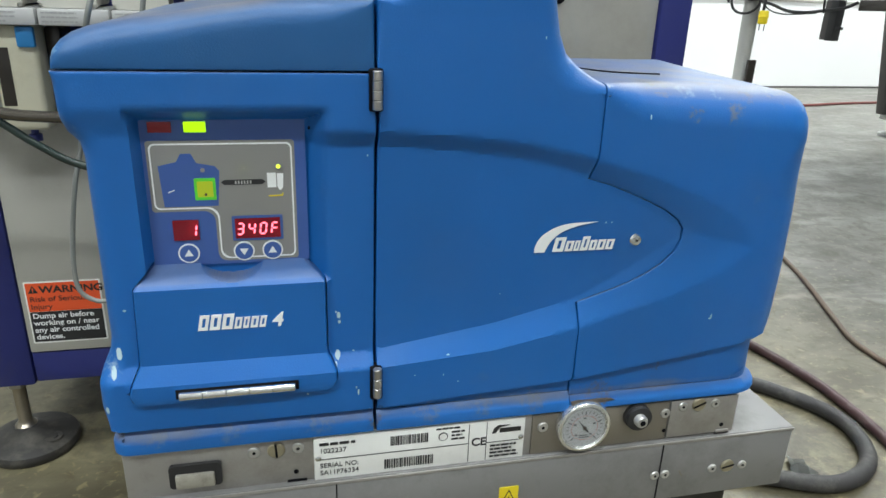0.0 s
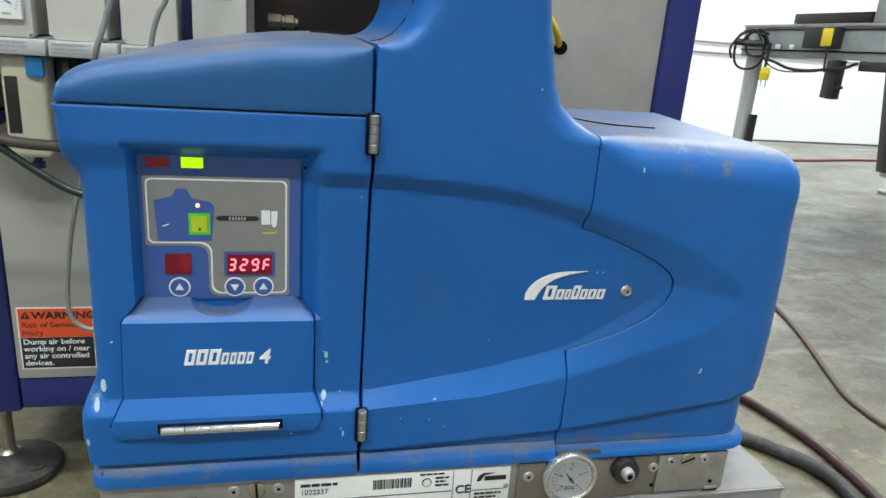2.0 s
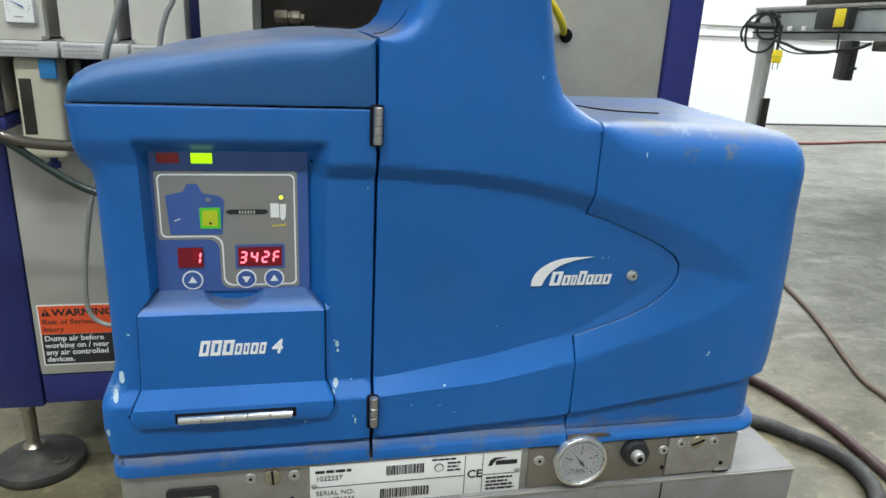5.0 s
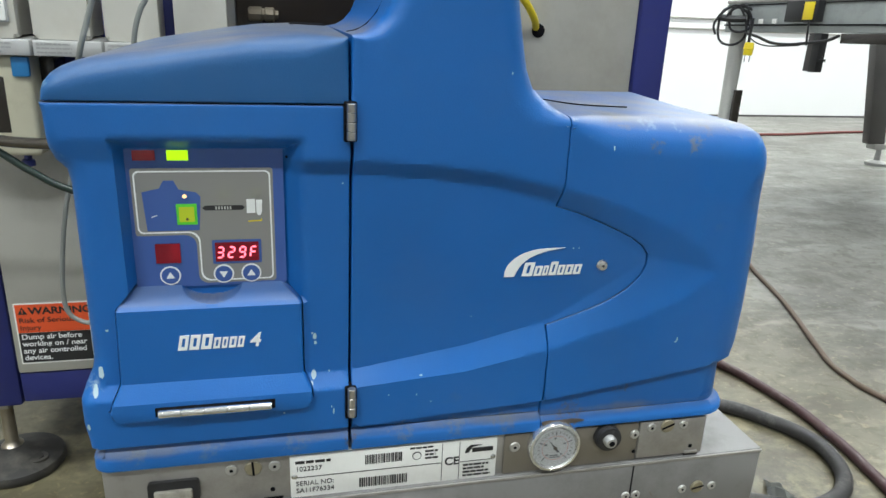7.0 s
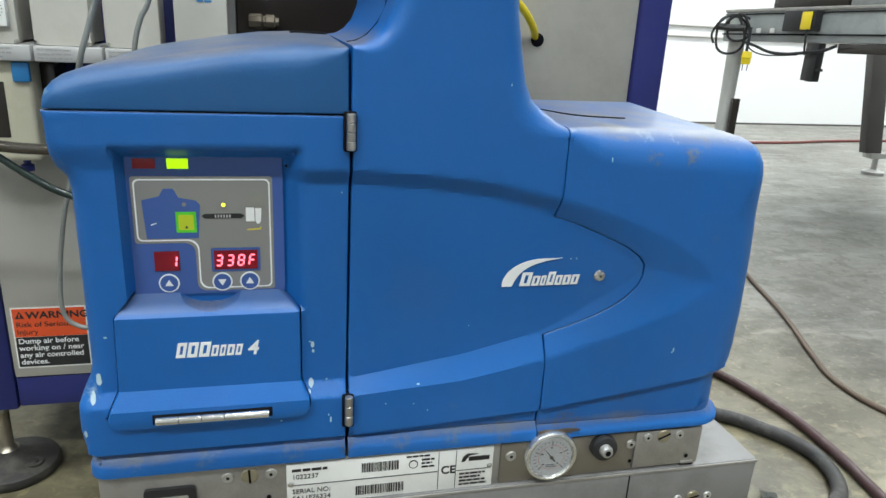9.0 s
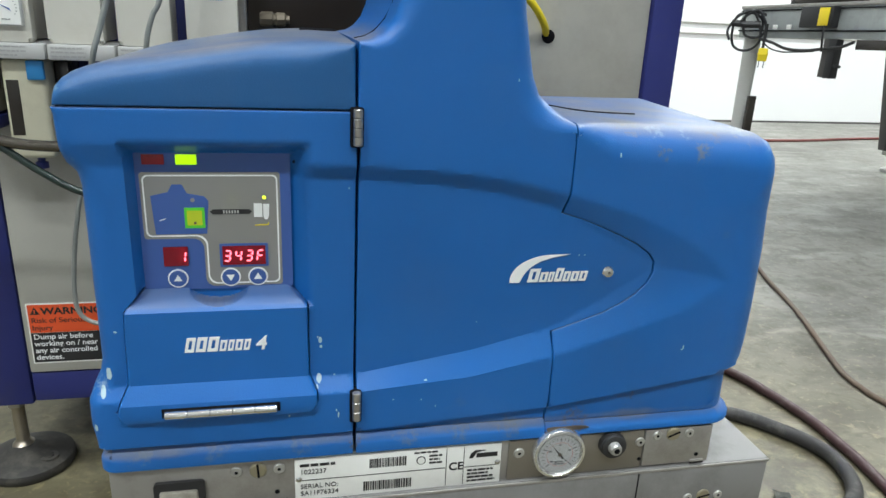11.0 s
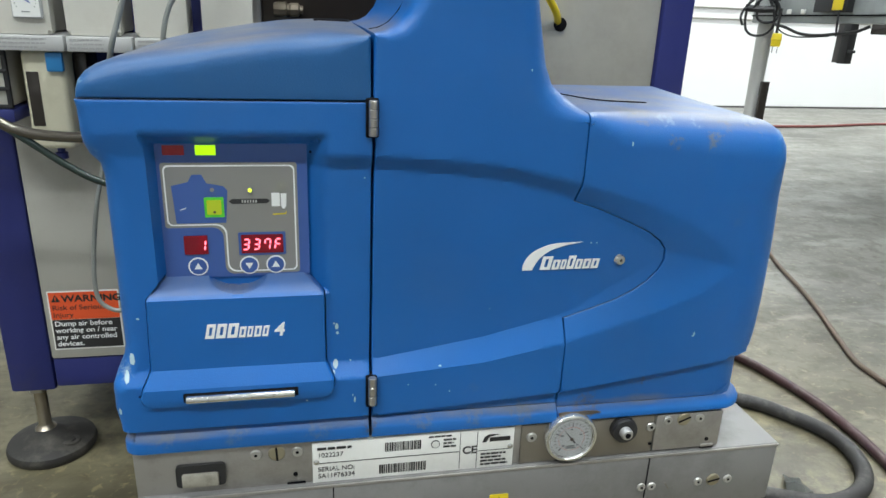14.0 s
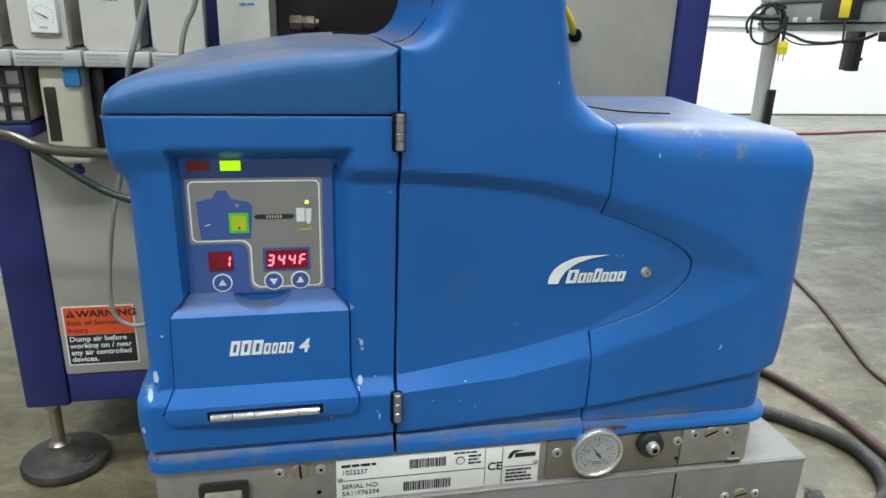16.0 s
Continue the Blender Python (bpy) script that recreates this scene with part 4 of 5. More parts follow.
    part("rail_hole", lathe([(0.0018, 0), (0.0018, 0.0004)], (0.0025, 0.4763, 0.6705), "y", 14), GAP, t)
    part("slot", box(-0.004, 0.010, 0.4755, 0.4767, 0.6605, 0.6635), GAP, t)
    def small_screw(x, z, y, r=0.0040, slotted=False, turn=90):
        sc = part("slotted_screw" if slotted else "socket_screw", lathe([(r, -0.001), (r, 0.0008), (r * 0.85, 0.0016)], (x, y, z), "y", 18), BRASSY if slotted else ZINC, t)
        if slotted:
            ca, sa = math.cos(radians(turn)), math.sin(radians(turn))
            part("screw_slot", plate([(x + u * r * 0.92 * ca - v * 0.0008 * sa, z + u * r * 0.92 * sa + v * 0.0008 * ca) for u, v in ((-1, -1), (1, -1), (1, 1), (-1, 1))], y - 0.0019, 0.0004), GAP, sc)
        else:
            part("socket", lathe([(r * 0.32, 0), (r * 0.32, 0.0003)], (x, y - 0.0015, z), "y", 6), GAP, sc)
    for x in (-0.0262, 0.0045):
        small_screw(x, 0.6910, 0.4765, 0.0043)
    small_screw(-0.0108, 0.6910, 0.4765, 0.0063, True, 93)
    for x in (0.3105, 0.3400):
        small_screw(x, 0.6935, 0.4735)
    small_screw(0.3252, 0.6938, 0.4735, 0.0062, True, 22)
    small_screw(0.2962, 0.6880, 0.4745, 0.0042)
    small_screw(0.1910, 0.6875, 0.4745, 0.0044)
    for x in (0.2945, 0.3040, 0.3485, 0.3775):
        small_screw(x, 0.6285, 0.4720)
    small_screw(0.3630, 0.6292, 0.4720, 0.0062, True, 12)
    part("scratch", plate([(0.3165, 0.6300), (0.3175, 0.6303), (0.3212, 0.6243), (0.3202, 0.6240)], 0.4717, 0.0004), WARM_STEEL, t)
    part("slot", box(0.3450, 0.3575, 0.4728, 0.4738, 0.6630, 0.6643), GAP, t)
    part("slot_tab", box(0.3450, 0.3570, 0.4722, 0.4738, 0.6644, 0.6668, 0.0004), STEEL, t)
    # rating plate
    rp = part("rating_plate", box(0.0155, 0.1765, 0.4745, 0.4768, 0.6615, 0.6985, 0.0008), PAPER, t, "white printed rating plate")
    yp = 0.4740
    bm = None
    for a in ((0.018, 0.131, 0.6794, 0.6798), (0.1315, 0.1319, 0.663, 0.697), (0.1455, 0.1459, 0.663, 0.697), (0.1459, 0.1745, 0.6785, 0.6788)):
        bm = box(a[0], a[1], yp, yp + 0.0007, a[2], a[3], 0, 1, bm)
    part("plate_rules", bm, INK, rp)
    bm = None
    rr = random.Random(7)
    for x0b, x1b, z0b, z1b in ((0.0715, 0.1000, 0.6855, 0.6935), (0.0670, 0.1040, 0.6655, 0.6735)):
        x = x0b
        while x < x1b:
            w = rr.choice((0.0005, 0.0009, 0.0013))
            bm = box(x, x + w, yp, yp + 0.0007, z0b, z1b, 0, 1, bm)
            x += w + rr.choice((0.0005, 0.0008))
    part("bar_code", bm, INK, rp)
    for a in ((0.0195, 0.0480, 0.6905, 0.6950, yp, 1, 3), (0.1180, 0.1290, 0.6840, 0.6935, yp, 3, 8), (0.1060, 0.1290, 0.6940, 0.6970, yp, 1, 10), (0.1490, 0.1740, 0.6640, 0.6770, yp, 4, 9)):
        part("print_line", bars(*a), INK, rp)
    part("approval_ring", plate(disc_pts(0.1115, 0.6885, 0.0036, 24), yp, 0.0006), INK, rp, "round approval mark")
    part("approval_field", plate(disc_pts(0.1115, 0.6885, 0.0029, 24), yp - 0.0003, 0.0006), PAPER, rp)
    lettering("plate_words", "SERIAL NO:", 0.0195, 0.6722, yp + 0.0003, 0.0056, INK, rp)
    lettering("plate_words", "SA11F76334", 0.0195, 0.6660, yp + 0.0003, 0.0056, INK, rp)
    lettering("plate_words", "1022237", 0.0195, 0.6850, yp + 0.0003, 0.0056, INK, rp)
    lettering("plate_words", "CE", 0.1338, 0.6770, yp + 0.0003, 0.0098, INK, rp, bold=0.0002)
    part("plate_mark", plate([(0.150, 0.6865), (0.1528, 0.6865), (0.156, 0.6915), (0.164, 0.693), (0.155, 0.6935), (0.1515, 0.691)], yp, 0.0006, box(0.156, 0.173, yp, yp + 0.0006, 0.6868, 0.6905)), INK, rp, "black mark of the maker")
    for x, z in ((0.0185, 0.6808), (0.1735, 0.6808)):
        part("rivet", lathe([(0.0022, 0), (0.0022, 0.0006), (0.001, 0.0014)], (x, 0.4745, z), "y", 14), CHROME, rp)
    # pressure gauge, filled with liquid behind its glass
    gx, gz = 0.2227, 0.6880
    g = part("pressure_gauge", lathe([(0.0185, -0.004), (0.0212, 0.0), (0.0221, 0.003), (0.0223, 0.006), (0.0213, 0.0080), (0.0193, 0.0086), (0.0172, 0.0066)], (gx, 0.4745, gz), "y", 48), BEZEL, t, "round chrome pressure gauge")
    part("dial", lathe([(0.0174, 0), (0.0174, 0.0003)], (gx, 0.4675, gz), "y", 40), SEAL, g, "greyish white dial")
    bm = None
    for k in range(21):
        a = radians(225 - 13.5 * k)
        r0, r1, w = 0.0132 if k % 5 else 0.0116, 0.0150, 0.00026 if k % 5 else 0.0004
        ca, sa = math.cos(a), math.sin(a)
        bm = plate([(gx + r * ca - s * w * sa, gz + r * sa + s * w * ca) for r, s in ((r0, -1), (r1, -1), (r1, 1), (r0, 1))], 0.4669, 0.0002, bm)
    for k in range(5):
        a = radians(225 - 67.5 * k)
        bm = bars(gx + 0.0088 * math.cos(a) - 0.0013, gx + 0.0088 * math.cos(a) + 0.0013, gz + 0.0088 * math.sin(a) - 0.0013, gz + 0.0088 * math.sin(a) + 0.0013, 0.4669, 1, 50 + k, bm=bm)
    bm = bars(gx - 0.0040, gx + 0.0048, gz - 0.0096, gz - 0.0060, 0.4669, 2, 12, bm=bm)
    part("dial_marks", bm, DIAL_INK, g)
    ring = [bmesh.new()]
    va = [[ring[0].verts.new((gx + r * math.cos(2 * math.pi * i / 40), 0.4670, gz + r * math.sin(2 * math.pi * i / 40))) for i in range(40)] for r in (0.0108, 0.0111)]
    for i in range(40):
        j = (i + 1) % 40
        ring[0].faces.new((va[0][i], va[0][j], va[1][j], va[1][i]))
    part("scale_ring", ring[0], DIAL_RED, g, "thin red inner scale")
    a = radians(128)
    ca, sa = math.cos(a), math.sin(a)
    part("needle", plate([(gx - 0.005 * ca - 0.0008 * sa, gz - 0.005 * sa + 0.0008 * ca), (gx - 0.005 * ca + 0.0008 * sa, gz - 0.005 * sa - 0.0008 * ca), (gx + 0.0125 * ca, gz + 0.0125 * sa)], 0.4665, 0.0003), INK, g)
    part("needle_hub", lathe([(0.0016, 0), (0.0016, 0.0006)], (gx, 0.4666, gz), "y", 14), RUST, g)
    part("glass", lathe([(0.0175, 0), (0.0175, 0.0004)], (gx, 0.4659, gz), "y", 40), GLASS, g).visible_shadow = False
    # pressure port
    p = part("pressure_port", lathe([(0.0112, 0), (0.0112, 0.003), (0.0100, 0.0036), (0.0100, 0.0052), (0.0108, 0.0058), (0.0104, 0.0072), (0.008, 0.0080)], (0.2700, 0.4745, 0.6898), "y", 28), BLACK, t, "black round adjusting port")
    part("port_core", lathe([(0.0052, 0), (0.0052, 0.006), (0.0042, 0.008), (0.0018, 0.0082), (0.0018, 0.004)], (0.2690, 0.4690, 0.6905), "y", 20), ZINC, p, "bright steel core")
    part("port_socket", lathe([(0.0026, 0), (0.0026, 0.0003)], (0.2690, 0.4607, 0.6905), "y", 6), GAP, p)
    # mains switch
    sw_ = part("switch_frame", plate(rrect(-0.0840, -0.0488, 0.6690, 0.6878, 0.003), 0.4735, 0.004), BLACK, t, "black frame of the rocker switch")
    part("rocker", box(-0.0798, -0.0535, 0.4705, 0.475, 0.6700, 0.6812, 0.0015), BEIGE, sw_, "beige rocker")
    # yellow hazard sticker
    st = part("hazard_sticker", plate(rrect(0.1585, 0.1745, 0.6060, 0.6360, 0.001), 0.4715, 0.0008), YELLOW, t, "yellow high voltage sticker")
    bm = plate([(0.1600, 0.6200), (0.1730, 0.6200), (0.1665, 0.6335)], 0.4712, 0.0004)
    part("hazard_triangle", bm, INK, st)
    part("hazard_field", plate([(0.1614, 0.6207), (0.1716, 0.6207), (0.1665, 0.6318)], 0.4709, 0.0004), YELLOW, st)
    part("hazard_bolt", plate([(0.1672, 0.6285), (0.1652, 0.6248), (0.1664, 0.6250), (0.1658, 0.6218), (0.1682, 0.6258), (0.1668, 0.6256)], 0.4706, 0.0004), INK, st)
    keypad(t)
    return t


# ---- the control panel ----
def keypad(t):
    y = 0.4880
    k = part("keypad", plate(rrect(-0.0790, 0.0178, 0.8320, 0.9300, 0.002), y, 0.0020), KEYPAD_BLUE, t, "blue membrane control panel")
    # grey field with its white line; the lower left corner is cut out
    def field(g, r):
        x0, x1, z0, z1 = -0.0765 + g, 0.0110 - g, 0.8340 + g, 0.9130 - g
        pts = []
        def arc(cx, cz, rad, a0, a1, n=6):
            for i in range(n + 1):
                a = radians(a0 + (a1 - a0) * i / n)
                pts.append((cx + rad * math.cos(a), cz + rad * math.sin(a)))
        xs, zs = -0.0395 + g, 0.8682 + g
        arc(xs + 0.006, z0 + 0.006, 0.006, 180, 270)
        arc(x1 - r, z0 + r, r, -90, 0)
        arc(x1 - r, z1 - r, r, 0, 90)
        arc(x0 + r, z1 - r, r, 90, 180)
        arc(x0 + r, zs + r, r, 180, 270)
        arc(xs - 0.007, zs - 0.007, 0.007, 90, 0)
        return pts
    part("panel_field", plate(field(0.0, 0.002), y - 0.0003, 0.0004), KEYPAD_GREY, k, "grey printed field")
    a, b = field(0.0016, 0.0035), field(0.0026, 0.003)
    bm = bmesh.new()
    va = [bm.verts.new((p[0], y - 0.0006, p[1])) for p in a]
    vb = [bm.verts.new((p[0], y - 0.0006, p[1])) for p in b]
    for i in range(len(a)):
        j = (i + 1) % len(a)
        bm.faces.new((va[i], va[j], vb[j], vb[i]))
    part("panel_line", bm, PRINT_WHITE, k, "thin white border line")
    # status lamps
    part("fault_lamp", box(-0.0740, -0.0605, y - 0.0006, y, 0.9180, 0.9245, 0.0002), DARK_RED, k, "unlit dark red lamp")
    part("ready_lamp", box(-0.0536, -0.0408, y - 0.0006, y, 0.9180, 0.9245, 0.0002), LED_GREEN, k, "lit yellow-green lamp")
    # pictogram of the unit, hose and gun
    z = 0.8715
    part("tank_picture", plate([(-0.0690, z), (-0.0370, z), (-0.0350, z + 0.0225), (-0.0375, z + 0.0255), (-0.0480, z + 0.0275), (-0.0510, z + 0.0335), (-0.0570, z + 0.0335), (-0.0598, z + 0.0285), (-0.0705, z + 0.0260)], y - 0.0006, 0.0004), KEYPAD_BLUE, k, "blue pictogram of a tank")
    part("manifold_picture", plate(rrect(-0.0505, -0.0378, 0.8755, 0.8895, 0.0005), y - 0.0009, 0.0004), GREEN_FILM, k, "green square")
    part("manifold_core", plate(rrect(-0.0488, -0.0395, 0.8775, 0.8875, 0.0005), y - 0.0012, 0.0004), LIME_FILM, k)
    part("manifold_dot", plate(disc_pts(-0.0440, 0.8792, 0.0009, 10), y - 0.0014, 0.0004), RUST, k)
    part("valve_picture", plate([(-0.0660, 0.8805), (-0.0625, 0.8818), (-0.0620, 0.8826), (-0.0660, 0.8812)], y - 0.0009, 0.0004), PRINT_WHITE, k)
    part("hose_picture", plate([(-0.0345, 0.8865), (-0.0325, 0.8880), (-0.0095, 0.8880), (-0.0075, 0.8865), (-0.0095, 0.8848), (-0.0325, 0.8848)], y - 0.0006, 0.0004), INK, k, "black hose pictogram")
    bm = None
    for i in range(6):
        bm = box(-0.0262 + i * 0.0018, -0.0252 + i * 0.0018, y - 0.0009, y - 0.0005, 0.8854, 0.8874, 0, 1, bm)
    part("hose_braid", bm, STRIP_GREY, k)
    bm = plate([(-0.0065, 0.8825), (-0.0010, 0.8825), (-0.0010, 0.8920), (-0.0065, 0.8920)], y - 0.0006, 0.0004)
    bm = plate([(-0.0004, 0.8830), (0.0006, 0.8808), (0.0020, 0.8808), (0.0032, 0.8830), (0.0036, 0.8915), (-0.0004, 0.8915)], y - 0.0006, 0.0004, bm)
    part("gun_picture", bm, PRINT_WHITE, k, "white pictogram of a glue gun")
    part("bead_picture", plate([(-0.0060, 0.8772), (0.0022, 0.8776), (0.0028, 0.8790), (0.0032, 0.8790), (0.0028, 0.8768), (-0.0060, 0.8765)], y - 0.0006, 0.0004), YELLOW, k)
    # round keys
    for x, up in ((-0.0575, 1), (-0.0235, -1), (-0.0055, 1)):
        zc = 0.8403
        kk = part("round_key", plate(disc_pts(x, zc, 0.0066, 30), y - 0.0008, 0.0005), PRINT_WHITE, k, "round key with a white ring")
        part("key_face", plate(disc_pts(x, zc, 0.0056, 30), y - 0.0011, 0.0004), KEYPAD_BLUE, kk)
        part("key_arrow", plate([(x - 0.0027, zc - 0.0018 * up), (x + 0.0027, zc - 0.0018 * up), (x, zc + 0.0028 * up)], y - 0.0014, 0.0004), PRINT_WHITE, kk)
    # display windows
    w1 = part("channel_window", plate(rrect(-0.0656, -0.0500, 0.8492, 0.8627, 0.0004), y - 0.0010, 0.0008), RED_WINDOW, k, "dark red display window")
    fr = part("display_frame", plate(rrect(-0.0298, 0.0018, 0.8477, 0.8642, 0.0006), y - 0.0009, 0.0006), KEYPAD_BLUE, k)
    w2 = part("value_window", plate(rrect(-0.0281, 0.0001, 0.8492, 0.8627, 0.0004), y - 0.0013, 0.0008), RED_WINDOW, k, "dark red display window")
    # seven-segment vanes, lit red on one side and dark on the other
    DIGITS.update(channel=[(-0.0535, y - 0.0010, w1)], value=[(-0.0247 + 0.0071 * i, y - 0.0013, w2) for i in range(4)])
    LAMPS.update(gun=(0.0006, 0.8965, y), hose=(-0.0203, 0.8945, y), tank=(-0.0446, 0.8950, y))
    LAMPS["parent"] = k


DIGITS, LAMPS = {}, {}
SHAPES = {"0": "abcdef", "1": "bc", "2": "abged", "3": "abgcd", "4": "fgbc", "7": "abcf", "8": "abcdefg", "9": "abcfgd", "F": "aefg", " ": ""}
# seconds, lit lamp, channel figure, value
READINGS = [(0.0, "gun", "1", "340F"), (0.15, "gun", "1", "341F"), (0.75, "tank", " ", "329F"), (2.55, "hose", "1", "338F"), (4.35, "gun", "1", "342F"), (6.15, "tank", " ", "329F"),
            (7.95, "hose", "1", "338F"), (9.75, "gun", "1", "342F"), (10.75, "gun", "1", "343F"), (11.55, "tank", " ", "328F"), (13.35, "hose", "1", "337F"), (14.05, "hose", "1", "338F"),
            (15.15, "gun", "1", "343F"), (15.65, "gun", "1", "344F")]


def vane(name, pts, lit, parent, at, axis_tilt):
    """A thin flap, lit on its front and dark on its back; it turns over about its own long axis. Returns it and its place."""
    bm = bmesh.new()
    f = [bm.verts.new((x, -0.00012, z)) for x, z in pts]
    b = [bm.verts.new((x, 0.00012, z)) for x, z in pts]
    bm.faces.new(f).material_index = 0
    bm.faces.new(b[::-1]).material_index = 1
    for i in range(len(pts)):
        j = (i + 1) % len(pts)
        bm.faces.new((f[i], b[i], b[j], f[j])).material_index = 1
    ob = link_mesh(name, bm, [lit, RED_WINDOW if name == "segment" else KEYPAD_GREY])
    ob.parent = parent
    return ob, Vector(at), axis_tilt


def turn_over(ob, at, tilt, states):
    """Keys the flaps' turns: states of (seconds, lit)."""
    def m(angle):
        return Matrix.Translation(at) @ Matrix.Rotation(radians(tilt), 4, "Y") @ Matrix.Rotation(radians(angle), 4, "X")
    now = 0 if states[0][1] else 180
    rows = [(0.0, m(now))]
    for t, lit in states[1:]:
        goal = 0 if lit else 180
        if goal == now:
            continue
        f0 = math.floor(t * FPS + 0.01) - 1
        for i in range(4):
            rows.append(((f0 + i) / FPS, m(now + (goal - now) * i / 3)))
        now = goal
    rows.append((16.0, m(now)))
    walk(ob, rows)


def digit_vanes(x, y, win):
    """The seven flaps of one figure, by letter."""
    h, w, th, slant = 0.0036, 0.0035, 0.00115, 0.14
    zc = 0.85595
    made = {}
    def bar(length):
        e = th * 0.55
        return [(-length / 2, 0), (-length / 2 + e, -th / 2), (length / 2 - e, -th / 2), (length / 2, 0), (length / 2 - e, th / 2), (-length / 2 + e, th / 2)]
    for key, dz in (("a", h), ("g", 0.0), ("d", -h)):
        made[key] = vane("segment", bar(w - 0.0003), SEG_RED, win, (x + dz * slant, y - 0.0007, zc + dz), 0)
    for key, dx, dz in (("f", -w / 2, h / 2), ("b", w / 2, h / 2), ("e", -w / 2, -h / 2), ("c", w / 2, -h / 2)):
        made[key] = vane("segment", bar(h - 0.0003), SEG_RED, win, (x + dx + dz * slant, y - 0.0007, zc + dz), -90 + math.degrees(math.atan(slant)))
    return made


def motions():
    """The display changes its figures and the little lamps change over, by turning flaps."""
    for i, (x, y, win) in enumerate(DIGITS["value"]):
        for key, (ob, at, tilt) in digit_vanes(x, y, win).items():
            turn_over(ob, at, tilt, [(r[0], key in SHAPES[r[3][i]]) for r in READINGS])
    for x, y, win in DIGITS["channel"]:
        for key, (ob, at, tilt) in digit_vanes(x, y, win).items():
            turn_over(ob, at, tilt, [(r[0], key in SHAPES[r[2]]) for r in READINGS])
    for key, mat in (("gun", LED_YELLOW), ("hose", LED_YELLOW), ("tank", LED_ORANGE)):
        x, z, y = LAMPS[key]
        ob, at, tilt = vane("indicator_lamp", disc_pts(0, 0, 0.00135, 16), mat, LAMPS["parent"], (x, y - 0.0024, z), 0)
        turn_over(ob, at, tilt, [(r[0], r[1] == key) for r in READINGS])


# ---- the machine cabinet behind ----
CY = 0.84


def cabinet():
    t = thing("machine_cabinet", "navy blue and grey machine cabinet on levelling feet", "cabinet", (0.07, 1.1, FLOOR))
    zb, zt = 0.549, 1.75
    part("corner_post", box(-0.3435, -0.293, CY, CY + 0.06, zb, zt, 0.004), NAVY, t, "navy blue corner post")
    part("corner_post", box(0.4465, 0.487, CY - 0.004, CY + 0.06, zb, zt, 0.004), NAVY, t, "navy blue corner post")
    part("bottom_beam", box(-0.292, 0.4455, CY + 0.001, CY + 0.06, zb + 0.004, 0.592, 0.003), NAVY, t, "navy blue bottom beam")
    part("lower_panel", box(-0.2915, 0.0, CY - 0.002, CY + 0.012, 0.593, 0.905, 0.003), GREY_PANEL, t, "grey painted lower panel")
    part("side_panel", box(0.165, 0.4460, CY + 0.002, CY + 0.014, 0.593, zt, 0.003), GREY_PANEL, t, "grey painted side panel")
    part("lower_panel", box(0.001, 0.1645, CY, CY + 0.012, 0.593, 0.905, 0.003), GREY_PANEL, t)
    part("back_panel", box(-0.291, 0.1645, CY + 0.014, CY + 0.03, 0.906, zt), NAVY, t, "navy blue back panel behind the filters")
    part("side_wall", box(-0.345, 0.487, 1.30, 1.36, zb, zt), NAVY, t)
    part("end_wall", box(0.475, 0.487, CY + 0.061, 1.299, zb, zt), GREY_PANEL, t)
    part("end_wall", box(-0.345, -0.333, CY + 0.061, 1.299, zb, zt), NAVY, t)
    part("floor_pan", box(-0.332, 0.474, CY + 0.062, 1.298, zb, zb + 0.02), NAVY, t)
    part("roof", box(-0.345, 0.487, CY, 1.36, zt + 0.001, zt + 0.03, 0.004), NAVY, t)
    part("smoked_window", box(-0.025, 0.164, CY - 0.004, CY + 0.013, 0.906, zt, 0.002), SMOKE, t, "dark smoked window")
    part("window_trim", box(-0.0355, -0.0255, CY - 0.008, CY + 0.010, 0.906, zt, 0.001), STEEL, t, "thin steel trim")
    part("window_fitting", lathe([(0.0060, 0), (0.0075, 0.002), (0.0078, 0.013), (0.0060, 0.0145), (0.0060, 0.0165), (0.0072, 0.018), (0.0072, 0.026), (0.0045, 0.0275), (0.0042, 0.031)], (-0.012, CY - 0.0125, 1.0045), "x", 8), DULL_BRASS, t, "dull brass pipe fitting")
    part("cable_hole", lathe([(0.0080, 0), (0.0080, 0.0008), (0.0062, 0.0012)], (0.3185, CY + 0.002, 0.9985), "y", 24), GAP, t, "round black cable grommet")
    # levelling foot
    for x, y in ((-0.3125, 0.854), (0.46, 0.872), (-0.319, 1.33), (0.46, 1.33)):
        f = part("levelling_foot", lathe([(0.0495, 0.0), (0.0515, 0.003), (0.0518, 0.008), (0.0500, 0.0125), (0.0470, 0.0140), (0.030, 0.0175), (0.019, 0.0215), (0.0135, 0.025)], (x, y, FLOOR), "z", 48), RUBBER, t, "round black levelling foot")
        part("stem", lathe([(0.0125, 0), (0.0125, 0.006), (0.0085, 0.010), (0.0075, 0.012), (0.0075, 0.075)], (x - 0.008, y + 0.008, FLOOR + 0.019), "z", 18), STEM, f, "steel threaded stem")
        part("lock_nut", lathe([(0.0125, 0), (0.0125, 0.008)], (x - 0.008, y + 0.008, zb - 0.009), "z", 6), HINGE, f)
        part("foot_boss", lathe([(0.0110, 0), (0.0105, 0.0030), (0.0062, 0.0034), (0.0058, 0.0010)], (x + 0.0270, y - 0.0150, FLOOR + 0.0150), "z", 18), RUBBER, f, "worn bolt eye")
        part("foot_hole", lathe([(0.0056, 0), (0.0056, 0.001)], (x + 0.0270, y - 0.0150, FLOOR + 0.0158), "z", 14), GAP, f)
    # warning sign
    w = part("warning_sign", plate(rrect(-0.2825, -0.2035, 0.6055, 0.6820, 0.001), CY - 0.0026, 0.0008), PAPER, t, "orange and black warning sign with white words")
